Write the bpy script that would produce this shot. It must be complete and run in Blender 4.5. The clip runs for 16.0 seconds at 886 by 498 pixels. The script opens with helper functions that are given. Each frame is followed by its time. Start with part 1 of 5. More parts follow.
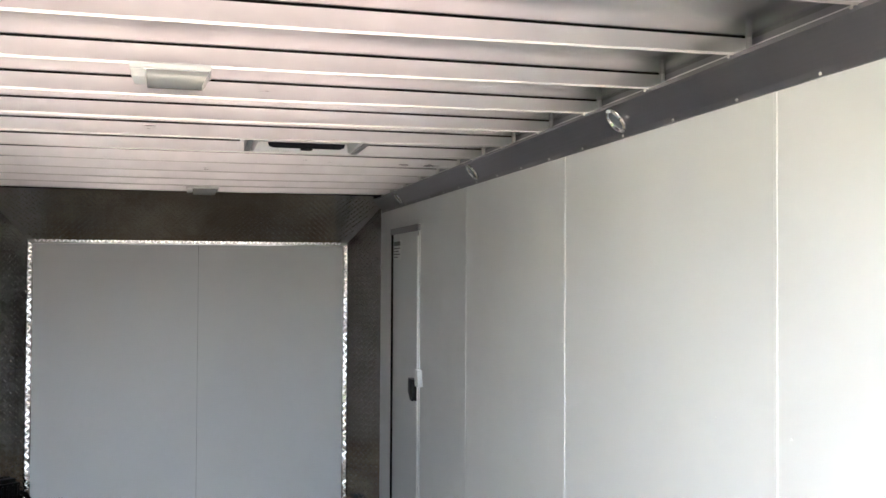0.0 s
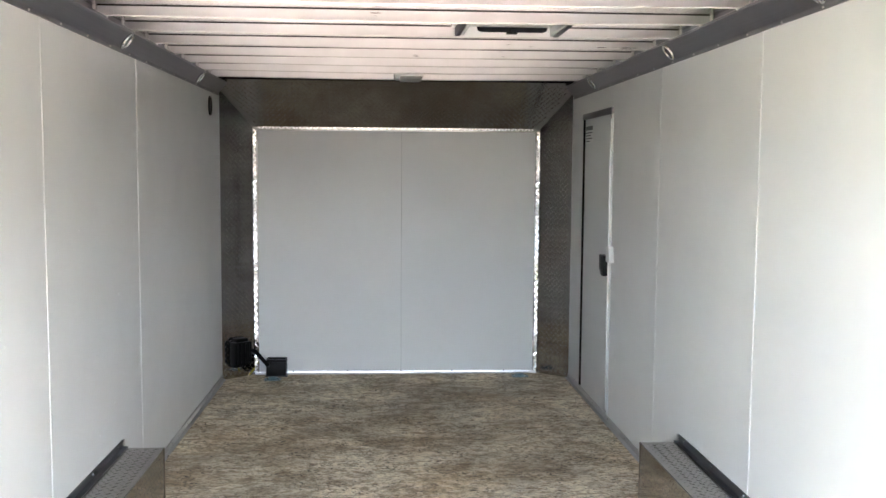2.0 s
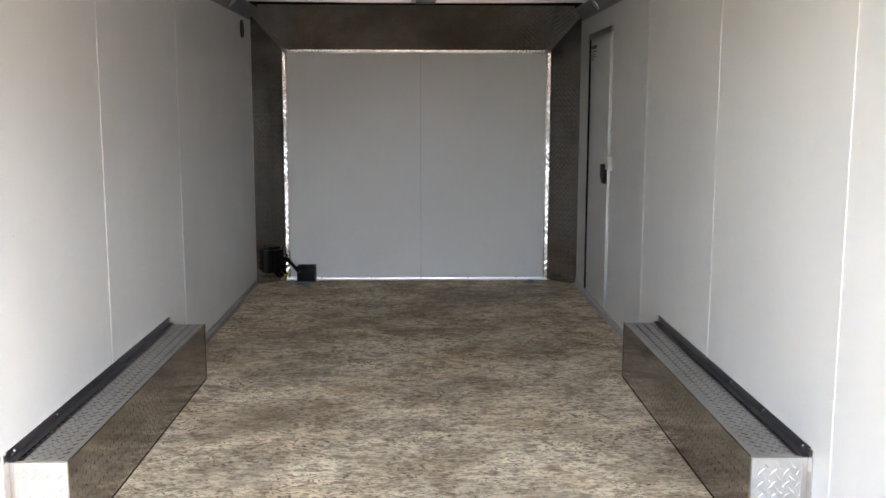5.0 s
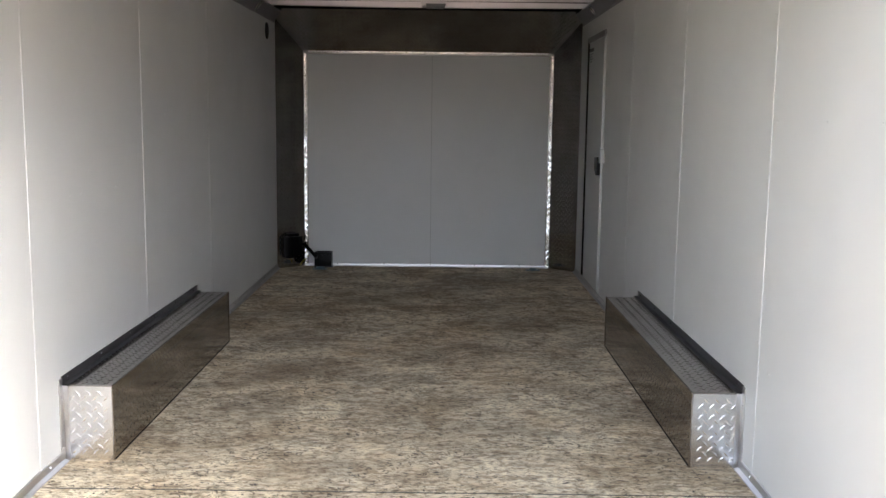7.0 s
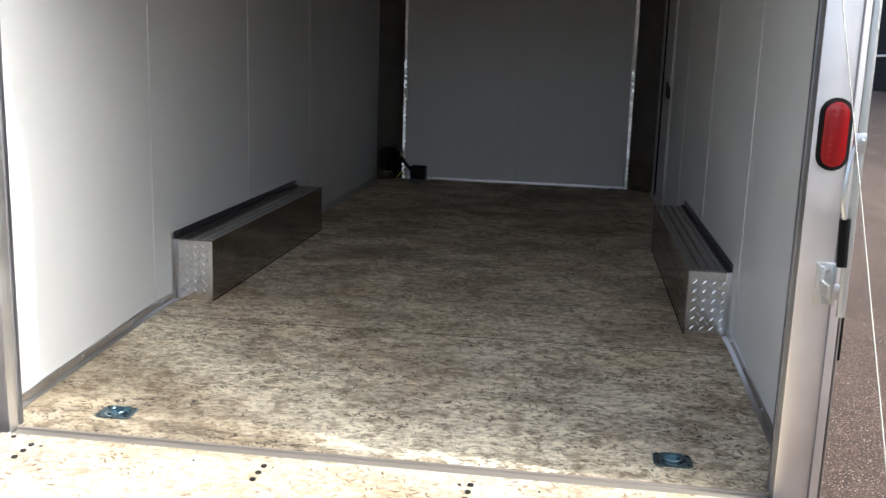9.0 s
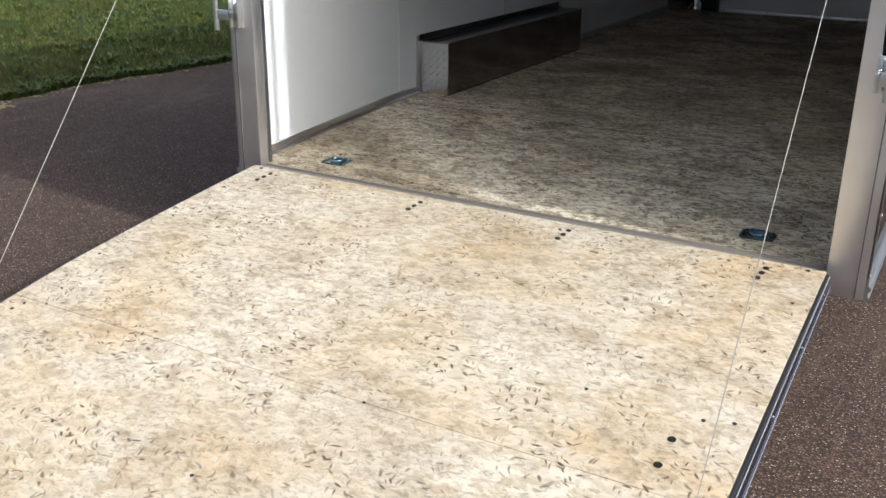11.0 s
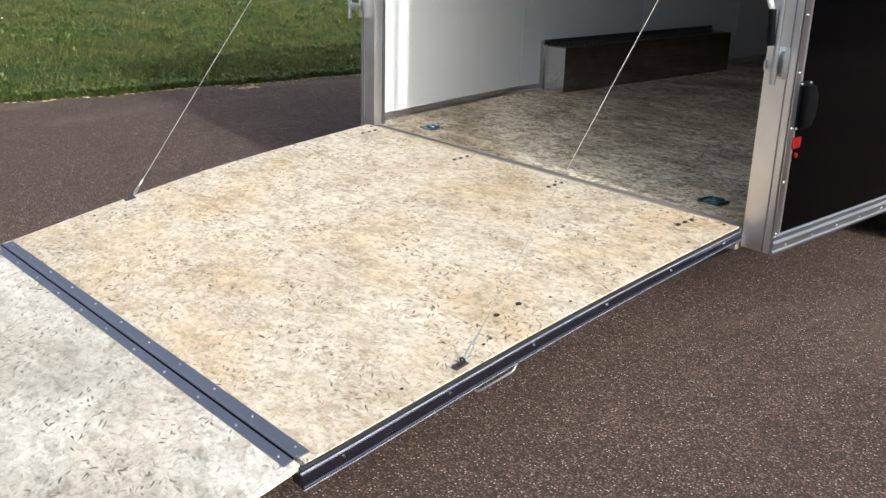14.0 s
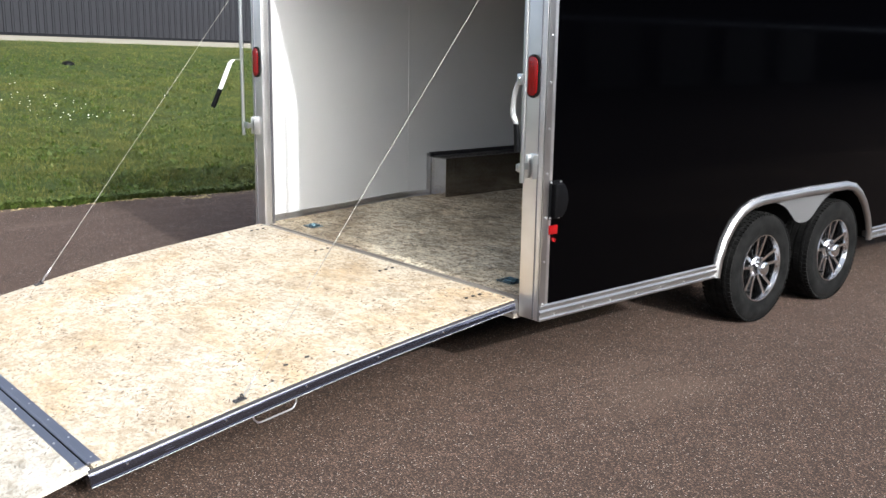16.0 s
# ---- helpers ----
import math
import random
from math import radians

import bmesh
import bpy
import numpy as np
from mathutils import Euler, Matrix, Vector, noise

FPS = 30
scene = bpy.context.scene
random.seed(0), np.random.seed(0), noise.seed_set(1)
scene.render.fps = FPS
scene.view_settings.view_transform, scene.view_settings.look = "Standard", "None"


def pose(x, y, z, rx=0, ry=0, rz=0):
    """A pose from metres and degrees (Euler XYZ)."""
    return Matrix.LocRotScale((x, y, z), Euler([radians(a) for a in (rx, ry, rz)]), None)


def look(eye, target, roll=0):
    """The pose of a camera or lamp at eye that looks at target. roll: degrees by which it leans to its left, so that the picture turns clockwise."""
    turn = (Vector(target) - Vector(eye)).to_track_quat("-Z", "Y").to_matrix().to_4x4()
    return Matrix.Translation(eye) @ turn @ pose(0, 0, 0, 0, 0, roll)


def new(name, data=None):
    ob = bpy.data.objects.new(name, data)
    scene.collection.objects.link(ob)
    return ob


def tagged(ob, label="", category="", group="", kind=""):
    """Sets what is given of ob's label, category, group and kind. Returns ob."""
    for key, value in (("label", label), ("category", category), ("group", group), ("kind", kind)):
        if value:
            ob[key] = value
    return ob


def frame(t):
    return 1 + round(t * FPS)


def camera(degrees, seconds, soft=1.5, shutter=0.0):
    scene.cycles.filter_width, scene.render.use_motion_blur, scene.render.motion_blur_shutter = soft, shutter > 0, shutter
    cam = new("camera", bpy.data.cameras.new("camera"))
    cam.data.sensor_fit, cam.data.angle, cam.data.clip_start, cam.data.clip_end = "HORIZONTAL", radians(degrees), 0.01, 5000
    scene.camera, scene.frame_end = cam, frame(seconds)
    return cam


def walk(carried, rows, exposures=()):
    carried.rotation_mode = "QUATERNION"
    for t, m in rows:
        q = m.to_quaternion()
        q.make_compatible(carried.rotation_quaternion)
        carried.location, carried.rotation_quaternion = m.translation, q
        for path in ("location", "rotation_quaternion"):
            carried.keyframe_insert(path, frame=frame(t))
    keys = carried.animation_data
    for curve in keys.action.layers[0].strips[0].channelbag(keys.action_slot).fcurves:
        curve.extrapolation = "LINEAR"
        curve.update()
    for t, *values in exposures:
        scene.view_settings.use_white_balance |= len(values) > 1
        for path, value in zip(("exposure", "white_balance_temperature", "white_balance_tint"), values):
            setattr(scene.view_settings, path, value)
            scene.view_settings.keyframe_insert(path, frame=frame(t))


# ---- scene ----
cam = camera(49.8, 16.0)
PATH = [
    (0, (0.05, -0.47, 1.594), (0.54, 1.468, 1.638), 0.3),
    (0.5, (-0.002, -0.494, 1.565), (0.363, 1.473, 1.58), 0.2),
    (1, (-0.059, -0.566, 1.533), (0.196, 1.417, 1.494), 0.1),
    (1.5, (-0.113, -0.682, 1.5), (0.071, 1.307, 1.399), 0.3),
    (2, (-0.098, -0.792, 1.49), (0.026, 1.197, 1.322), 0.4),
    (2.5, (-0.061, -0.905, 1.473), (0.028, 1.081, 1.252), 0.4),
    (3, (0.003, -0.993, 1.45), (0.061, 0.989, 1.19), 0.1),
    (3.5, (0.036, -1.092, 1.439), (0.079, 0.886, 1.149), -0.1),
    (4, (0.018, -1.17, 1.413), (0.071, 0.806, 1.111), 0.0),
    (6.3, (0.115, -1.66, 1.284), (0.133, 0.32, 1.004), 0.3),
    (6.5, (0.136, -1.722, 1.281), (0.143, 0.258, 0.999), 0.2),
    (7, (0.144, -1.877, 1.252), (0.142, 0.104, 0.978), 0.7),
    (7.5, (0.156, -2.065, 1.216), (0.142, -0.084, 0.94), 1.1),
    (8, (0.205, -2.25, 1.178), (0.158, -0.273, 0.882), 1.5),
    (8.2, (0.274, -2.32, 1.162), (0.188, -0.346, 0.854), 1.5),
    (10.3, (1.079, -2.875, 1.079), (0.427, -1.083, 0.478), 2.3),
    (10.5, (1.198, -2.915, 1.059), (0.463, -1.164, 0.432), 2.0),
    (11, (1.478, -3.013, 1.072), (0.554, -1.39, 0.358), 0.6),
    (11.5, (1.67, -3.096, 1.024), (0.604, -1.591, 0.25), 0.4),
    (12, (1.868, -3.169, 0.979), (0.668, -1.8, 0.151), 0.2),
    (12.5, (2.113, -3.204, 0.973), (0.798, -1.958, 0.123), -0.4),
    (13, (2.405, -3.19, 0.986), (1.036, -1.983, 0.168), -0.1),
    (13.5, (2.688, -3.198, 1.003), (1.304, -1.954, 0.269), 1.0),
    (14, (2.964, -3.162, 1.023), (1.562, -1.894, 0.37), 1.6),
    (14.5, (3.292, -3.09, 1.043), (1.858, -1.82, 0.466), 1.4),
    (15, (3.605, -3.046, 1.075), (2.153, -1.772, 0.557), 1.2),
    (15.5, (3.884, -3.036, 1.086), (2.419, -1.757, 0.622), 1.1),
    (16, (4.16, -3.037, 1.105), (2.678, -1.763, 0.681), 0.9),
]
EXPOSURES = [(0, 4.1, 6050, 5), (1.0, 4.7, 6050, 4), (1.7, 4.68, 6100, 4), (2.5, 4.32, 6250, 5.5), (4.0, 4.08, 6400, 7.5), (6.5, 3.3, 6400, 8), (7.5, 2.83, 6350, 8),
             (8.2, 2.15, 6250, 7), (10.3, 0.84, 6000, 5), (12.0, 0.42, 6100, 5.5), (13.0, 0.44, 6100, 6), (14.0, 0.6, 6050, 5.5), (16.0, 0.95, 6100, 6)]
walk(cam, [(t, look(eye, target, roll)) for t, eye, target, roll in PATH], EXPOSURES)

# ---------------- world, sun ----------------
world = bpy.data.worlds.new("sky")
scene.world = world
world.use_nodes = True
wn = world.node_tree.nodes
sky = wn.new("ShaderNodeTexSky")
sky.sky_type = "NISHITA"
sky.sun_disc = False
sky.sun_elevation = radians(27)
sky.sun_rotation = radians(97)
sky.air_density, sky.dust_density, sky.ozone_density = 0.4, 4.0, 0.4
wn["Background"].inputs["Strength"].default_value = 0.25
haze = wn.new("ShaderNodeHueSaturation")      # a pale, hazy sky
haze.inputs["Saturation"].default_value = 0.52
world.node_tree.links.new(sky.outputs["Color"], haze.inputs["Color"])
world.node_tree.links.new(haze.outputs["Color"], wn["Background"].inputs["Color"])

sun_data = bpy.data.lights.new("sun", "SUN")
sun_data.energy, sun_data.angle, sun_data.color = 2.0, radians(0.6), (1.0, 0.98, 0.955)
sun = new("sun", sun_data)
sun.matrix_world = look((20, -2.54, 10.4), (0, 0, 0))

# ---------------- geometry helpers ----------------


class Geo:
    """Vertices and faces of one mesh, with a material slot for each face."""

    def __init__(self):
        self.v, self.f, self.m = [], [], []

    def add(self, verts, faces, slot=0):
        n = len(self.v)
        self.v += [tuple(p) for p in verts]
        self.f += [tuple(n + i for i in f) for f in faces]
        self.m += [slot] * len(faces)
        return self

    def box(self, x0, y0, z0, x1, y1, z1, slot=0):
        x0, x1, y0, y1, z0, z1 = min(x0, x1), max(x0, x1), min(y0, y1), max(y0, y1), min(z0, z1), max(z0, z1)
        v = [(x, y, z) for z in (z0, z1) for y in (y0, y1) for x in (x0, x1)]
        return self.add(v, [(0, 2, 3, 1), (4, 5, 7, 6), (0, 1, 5, 4), (2, 6, 7, 3), (0, 4, 6, 2), (1, 3, 7, 5)], slot)

    def prism(self, poly, push, slot=0):
        """A flat outline pushed along a vector."""
        n, p = len(poly), Vector(push)
        v = [Vector(q) for q in poly] + [Vector(q) + p for q in poly]
        f = [tuple(range(n))[::-1], tuple(range(n, 2 * n))]
        f += [(i, (i + 1) % n, n + (i + 1) % n, n + i) for i in range(n)]
        return self.add(v, f, slot)

    def cyl(self, a, b, r, n=14, slot=0, r1=None):
        a, b, r1 = Vector(a), Vector(b), r if r1 is None else r1
        w = (b - a).normalized()
        u = w.cross(Vector((0, 0, 1)) if abs(w.z) < 0.9 else Vector((1, 0, 0))).normalized()
        t = w.cross(u)
        ring = [math.tau * i / n for i in range(n)]
        v = [a + r * (math.cos(k) * u + math.sin(k) * t) for k in ring] + [b + r1 * (math.cos(k) * u + math.sin(k) * t) for k in ring]
        f = [(i, (i + 1) % n, n + (i + 1) % n, n + i) for i in range(n)] + [tuple(range(n))[::-1], tuple(range(n, 2 * n))]
        return self.add(v, f, slot)

    def tube(self, pts, r, n=10, slot=0, flat=1.0):
        pts = [Vector(p) for p in pts]
        v, up = [], None
        for i, p in enumerate(pts):
            w = (pts[min(i + 1, len(pts) - 1)] - pts[max(i - 1, 0)]).normalized()
            if up is None:
                up = w.cross(Vector((0, 0, 1)) if abs(w.z) < 0.9 else Vector((1, 0, 0))).normalized()
            up = (up - w * up.dot(w)).normalized()
            t = w.cross(up)
            v += [p + r * (math.cos(k) * up + flat * math.sin(k) * t) for k in (math.tau * j / n for j in range(n))]
        f = [(i * n + j, i * n + (j + 1) % n, (i + 1) * n + (j + 1) % n, (i + 1) * n + j) for i in range(len(pts) - 1) for j in range(n)]
        f += [tuple(range(n))[::-1], tuple(range(len(v) - n, len(v)))]
        return self.add(v, f, slot)

    def lathe(self, profile, centre, axis="x", n=32, slot=0, close=False):
        """A profile of (radius, along the axis) turned round an axis through centre."""
        c, v = Vector(centre), []
        for r, h in profile:
            for j in range(n):
                k = math.tau * j / n
                a, b = r * math.cos(k), r * math.sin(k)
                v.append(c + Vector({"x": (h, a, b), "y": (a, h, b), "z": (a, b, h)}[axis]))
        m = len(profile)
        f = [(i * n + j, i * n + (j + 1) % n, ((i + 1) % m) * n + (j + 1) % n, ((i + 1) % m) * n + j) for i in range(m if close else m - 1) for j in range(n)]
        return self.add(v, f, slot)

    def treads(self, o, u, v, nrm, lu, lv, pitch=0.042, slot=0, height=0.0026, long=0.0155, wide=0.0048, keep=None):
        """Raised lugs of diamond plate over the rectangle o, lu along u, lv along v."""
        o, u, v, nrm = Vector(o), Vector(u).normalized(), Vector(v).normalized(), Vector(nrm).normalized()
        for i in range(int(lu / pitch) + 1):
            for j in range(int(lv / pitch) + 1):
                for k in (0, 1):
                    a, b = (i + 0.25 + 0.5 * k) * pitch, (j + 0.25 + 0.5 * k) * pitch
                    if a + long > lu or b + long > lv or a < long or b < long or (keep and not keep(a, b)):
                        continue
                    d = (u + v if k else u - v).normalized()
                    e = nrm.cross(d)
                    c = o + a * u + b * v
                    up = nrm * height
                    self.add([c - d * long, c - e * wide, c + d * long, c + e * wide, c - d * long * 0.45 + up, c + d * long * 0.45 + up],
                             [(0, 1, 4), (1, 5, 4), (1, 2, 5), (2, 3, 5), (3, 4, 5), (3, 0, 4)], slot)
        return self


def chevrons(g, o, along, across, nrm, length, slot=0, inward=0):
    """Alternating raised bars up a narrow strip, each pressed at a slightly different tilt; inward leans them to one side."""
    o, u, v, nrm = Vector(o), Vector(along).normalized(), Vector(across).normalized(), Vector(nrm).normalized()
    rng = random.Random(12)
    for k in range(int(length / 0.024)):
        d = (u + v * 1.1 if k % 2 else u - v * 1.1).normalized() * 0.017
        e = nrm.cross(d).normalized() * 0.0072
        c = o + u * (0.014 + 0.024 * k) + v * 0.02
        rise = nrm * 0.002
        up, down = math.tan(radians(rng.uniform(2, 8))), math.tan(radians(rng.uniform(4, 11)))
        low = [c - d, c - e, c + d, c + e]
        z0, lean = max(p.z for p in low), inward * math.tan(radians(rng.uniform(3, 13)))
        g.add([p + rise + nrm * ((z0 - p.z) * up + 0.004 * abs(inward) + (p - c).x * lean) for p in low] + low, [(0, 1, 2, 3), (4, 5, 1, 0), (5, 6, 2, 1), (6, 7, 3, 2), (7, 4, 0, 3)], slot)
        # the lower flank of the bar turns towards the floor
        f = d * 0.5
        q = [c - f - e * 0.7, c + f - e * 0.7, c + f + e * 0.2, c - f + e * 0.2]
        z1 = min(p.z for p in q)
        g.add([p + nrm * (0.0042 + 0.004 * abs(inward) + (p.z - z1) * down + (p - c).x * lean) for p in q], [(0, 1, 2, 3)], slot)


def screw(g, p, nrm, r=0.006, h=0.003, slot=0):
    p, nrm = Vector(p), Vector(nrm).normalized()
    g.cyl(p - nrm * 0.001, p + nrm * h, r, 8, slot, r * 0.7)


def build(name, g, mats, bevel=0.0, smooth=35, fix=True):
    mesh = bpy.data.meshes.new(name)
    mesh.from_pydata(g.v, [], g.f)
    for m in mats if isinstance(mats, (list, tuple)) else [mats]:
        mesh.materials.append(m)
    mesh.polygons.foreach_set("material_index", g.m)
    if fix or bevel:
        bm = bmesh.new()
        bm.from_mesh(mesh)
        if fix:
            bmesh.ops.recalc_face_normals(bm, faces=bm.faces)
        if bevel:
            sharp = [e for e in bm.edges if e.is_manifold and e.calc_face_angle(0) > 0.6]
            bmesh.ops.bevel(bm, geom=sharp, offset=bevel, segments=2, profile=0.6, affect="EDGES", clamp_overlap=True)
        bm.to_mesh(mesh)
        bm.free()
    if smooth:
        mesh.polygons.foreach_set("use_smooth", [True] * len(mesh.polygons))
        mesh.set_sharp_from_angle(angle=radians(smooth))
    return new(name, mesh)


def thing(name, place, label, category, group="", kind=""):
    """An Empty at the base of a thing; place is (x, y, z) or a matrix."""
    ob = new(name)
    ob.matrix_basis = place if isinstance(place, Matrix) else Matrix.Translation(place)
    ob.empty_display_size = 0.05
    return tagged(ob, label, category, group, kind)


def part(name, g, mats, parent, label="", bevel=0.0, smooth=35, local=False, fix=True):
    ob = build(name, g, mats, bevel, smooth, fix)
    ob.parent = parent
    if not local and parent.parent is None:
        ob.matrix_parent_inverse = parent.matrix_basis.inverted()
    return tagged(ob, label)


def small(ob):
    """Fixings too small to pick apart."""
    ob["kind"] = "stuff"
    return ob


def single(name, g, mats, label, category="", group="", kind="", bevel=0.0, smooth=35, fix=True):
    return tagged(build(name, g, mats, bevel, smooth, fix), label, category, group, kind)


# ---------------- materials ----------------


def mat(name, base, rough=0.5, metal=0.0, coat=0.0, spec=0.5):
    m = bpy.data.materials.new(name)
    m.use_nodes = True
    b = m.node_tree.nodes["Principled BSDF"]
    b.inputs["Base Color"].default_value = (*base, 1)
    b.inputs["Roughness"].default_value = rough
    b.inputs["Metallic"].default_value = metal
    b.inputs["Coat Weight"].default_value = coat
    b.inputs["Specular IOR Level"].default_value = spec
    return m


class Nodes:
    """Short ways to wire one material."""

    def __init__(self, m):
        self.t, self.b = m.node_tree, m.node_tree.nodes["Principled BSDF"]
        self.co = self.t.nodes.new("ShaderNodeTexCoord").outputs["Object"]

    def link(self, a, b):
        self.t.links.new(a, b)

    def scaled(self, scale, co=None):
        n = self.t.nodes.new("ShaderNodeMapping")
        n.inputs["Scale"].default_value = scale
        self.link(co or self.co, n.inputs["Vector"])
        return n.outputs["Vector"]

    def noise(self, scale=1.0, detail=4.0, rough=0.55, co=None, warp=0.0):
        n = self.t.nodes.new("ShaderNodeTexNoise")
        n.inputs["Scale"].default_value, n.inputs["Detail"].default_value = scale, detail
        n.inputs["Roughness"].default_value, n.inputs["Distortion"].default_value = rough, warp
        self.link(co or self.co, n.inputs["Vector"])
        return n.outputs["Fac"]

    def cells(self, scale=1.0, co=None, out="Distance"):
        n = self.t.nodes.new("ShaderNodeTexVoronoi")
        n.inputs["Scale"].default_value = scale
        self.link(co or self.co, n.inputs["Vector"])
        return n.outputs[out]

    def ramp(self, fac, *stops):
        n = self.t.nodes.new("ShaderNodeValToRGB")
        e = n.color_ramp.elements
        while len(e) < len(stops):
            e.new(0.5)
        for s, (at, c) in zip(e, stops):
            s.position, s.color = at, (c, c, c, 1) if isinstance(c, (int, float)) else (*c, 1)
        self.link(fac, n.inputs["Fac"])
        return n.outputs["Color"]

    def mix(self, fac, a, b, kind="MIX"):
        n = self.t.nodes.new("ShaderNodeMix")
        n.data_type, n.blend_type = "RGBA", kind
        for socket, value in ((n.inputs["Factor"], fac), (n.inputs["A"], a), (n.inputs["B"], b)):
            if isinstance(value, (int, float)):
                socket.default_value = value
            elif isinstance(value, tuple):
                socket.default_value = (*value, 1)
            else:
                self.link(value, socket)
        return n.outputs["Result"]

    def colour(self, c):
        self.link(c, self.b.inputs["Base Color"])

    def roughness(self, fac, low, high):
        self.link(self.ramp(fac, (0.25, low), (0.75, high)), self.b.inputs["Roughness"])

    def bump(self, fac, strength=0.2, distance=0.002):
        n = self.t.nodes.new("ShaderNodeBump")
        n.inputs["Strength"].default_value, n.inputs["Distance"].default_value = strength, distance
        self.link(fac, n.inputs["Height"])
        self.link(n.outputs["Normal"], self.b.inputs["Normal"])


def wall_white():
    m = mat("white_wall_panel", (0.78, 0.78, 0.77), 0.34, spec=0.4)
    n = Nodes(m)
    soft = n.noise(1.3, 3)
    fine = n.noise(90, 3)
    n.colour(n.mix(n.ramp(soft, (0.3, 0.0), (0.75, 1.0)), (0.60, 0.605, 0.60), (0.645, 0.65, 0.645)))
    n.roughness(n.noise(5, 4), 0.3, 0.42)
    n.bump(n.mix(0.25, n.noise(2.2, 2), fine), 0.06, 0.004)
    return m


def plywood(name, light, tan, stain, fleck, mottle, dirty, chips, tan_share, run, mud):
    """Weathered strand sheet: pressed flakes, tan and grimy patches, short dark strands in clumps."""
    m = mat(name, tan, 0.72, spec=0.25)
    n = Nodes(m)
    broad = n.noise(1.0, 4, 0.6, n.scaled((1.6, 2.2, 2)), 0.5)
    dirt = n.noise(1.0, 6, 0.68, n.scaled((2.6, 3.6, 3)), 0.5)
    blotch = n.noise(1.0, 7, 0.72, n.scaled((17 / run, 19 * run, 20)), 0.5)
    smear = n.noise(1.0, 5, 0.7, n.scaled((46 / run, 58 * run, 40)), 0.4)
    patch = n.noise(1.0, 8, 0.72, n.scaled((8, 13, 8)), 0.3)
    c = n.mix(n.ramp(broad, (0.5 - tan_share, 0.0), (0.72 - tan_share, 1.0)), light, tan)
    # strands of two tones, bent a little
    flake = n.t.nodes.new("ShaderNodeSeparateColor")
    bent = n.t.nodes.new("ShaderNodeVectorMath")
    bent.operation = "MULTIPLY_ADD"
    wave = n.t.nodes.new("ShaderNodeTexNoise")
    wave.inputs["Scale"].default_value = 9.0
    n.link(n.co, wave.inputs["Vector"])
    n.link(wave.outputs["Color"], bent.inputs[0])
    bent.inputs[1].default_value = (0.07, 0.07, 0.0)
    n.link(n.co, bent.inputs[2])
    n.link(n.cells(1.0, n.scaled((26 / run, 60 * run, 20), bent.outputs["Vector"]), "Color"), flake.inputs["Color"])
    c = n.mix(n.ramp(flake.outputs["Red"], (0.0, 0.5), (0.55, 0.0)), c, tuple(0.72 * v for v in tan))
    c = n.mix(n.ramp(flake.outputs["Green"], (0.5, 0.0), (1.0, 0.6)), c, light)
    worn = tuple(0.45 * a + 0.55 * b for a, b in zip(tan, stain))
    c = n.mix(n.ramp(blotch, (0.40, mottle), (0.51, 0.0)), c, worn)
    c = n.mix(n.ramp(smear, (0.37, 0.95 * mottle), (0.475, 0.0)), c, stain)
    c = n.mix(n.mix(1.0, n.ramp(dirt, (0.47, 0.0), (0.62, dirty)), n.ramp(smear, (0.40, 1.0), (0.60, 0.3)), "MULTIPLY"), c, stain)
    c = n.mix(n.mix(1.0, n.ramp(patch, (0.50, 0.0), (0.64, dirty)), n.ramp(blotch, (0.35, 1.0), (0.6, 0.35)), "MULTIPLY"), c, stain)
    cloud = n.noise(1.0, 6, 0.6, n.scaled((1.15, 1.5, 1)), 0.6)
    c = n.mix(n.ramp(cloud, (0.46, 0.0), (0.66, mud)), c, tuple(0.9 * v for v in stain))
    spot = n.noise(1.0, 6, 0.7, n.scaled((5.5, 8.5, 6)), 0.4)
    c = n.mix(n.ramp(spot, (0.58, 0.0), (0.70, 0.8 * mud)), c, stain)
    where = n.ramp(n.noise(1.0, 5, 0.65, n.scaled((3.4, 5.2, 4)), 0.4), (0.42, 0.15), (0.58, 1.0))
    for turn in (0.12, 0.7, -0.55, 1.35):
        r = n.t.nodes.new("ShaderNodeMapping")
        r.inputs["Rotation"].default_value = (0, 0, turn)
        r.inputs["Location"].default_value = (turn * 3, turn, 0)
        n.link(bent.outputs["Vector"], r.inputs["Vector"])
        strand = n.t.nodes.new("ShaderNodeTexVoronoi")
        strand.inputs["Scale"].default_value = 1.0
        n.link(n.scaled((19 + 5 * abs(turn), 72 + 8 * turn, 4), r.outputs["Vector"]), strand.inputs["Vector"])
        pick = n.t.nodes.new("ShaderNodeSeparateColor")
        n.link(strand.outputs["Color"], pick.inputs["Color"])
        shape = n.mix(1.0, n.ramp(strand.outputs["Distance"], (0.17, 1.0), (0.34, 0.0)), n.ramp(pick.outputs["Red"], (1.0 - chips, 0.0), (1.02 - chips, 1.0)), "MULTIPLY")
        c = n.mix(n.mix(1.0, shape, where, "MULTIPLY"), c, n.mix(n.ramp(pick.outputs["Green"], (0.15, 0.0), (0.55, 1.0)), stain, fleck))
    info = n.t.nodes.new("ShaderNodeObjectInfo").outputs["Random"]
    c = n.mix(0.05, c, n.ramp(info, (0.0, 0.2), (1.0, 0.9)))
    n.colour(c)
    n.roughness(dirt, 0.62, 0.85)
    n.bump(n.mix(0.4, blotch, smear), 0.35, 0.0012)
    return m


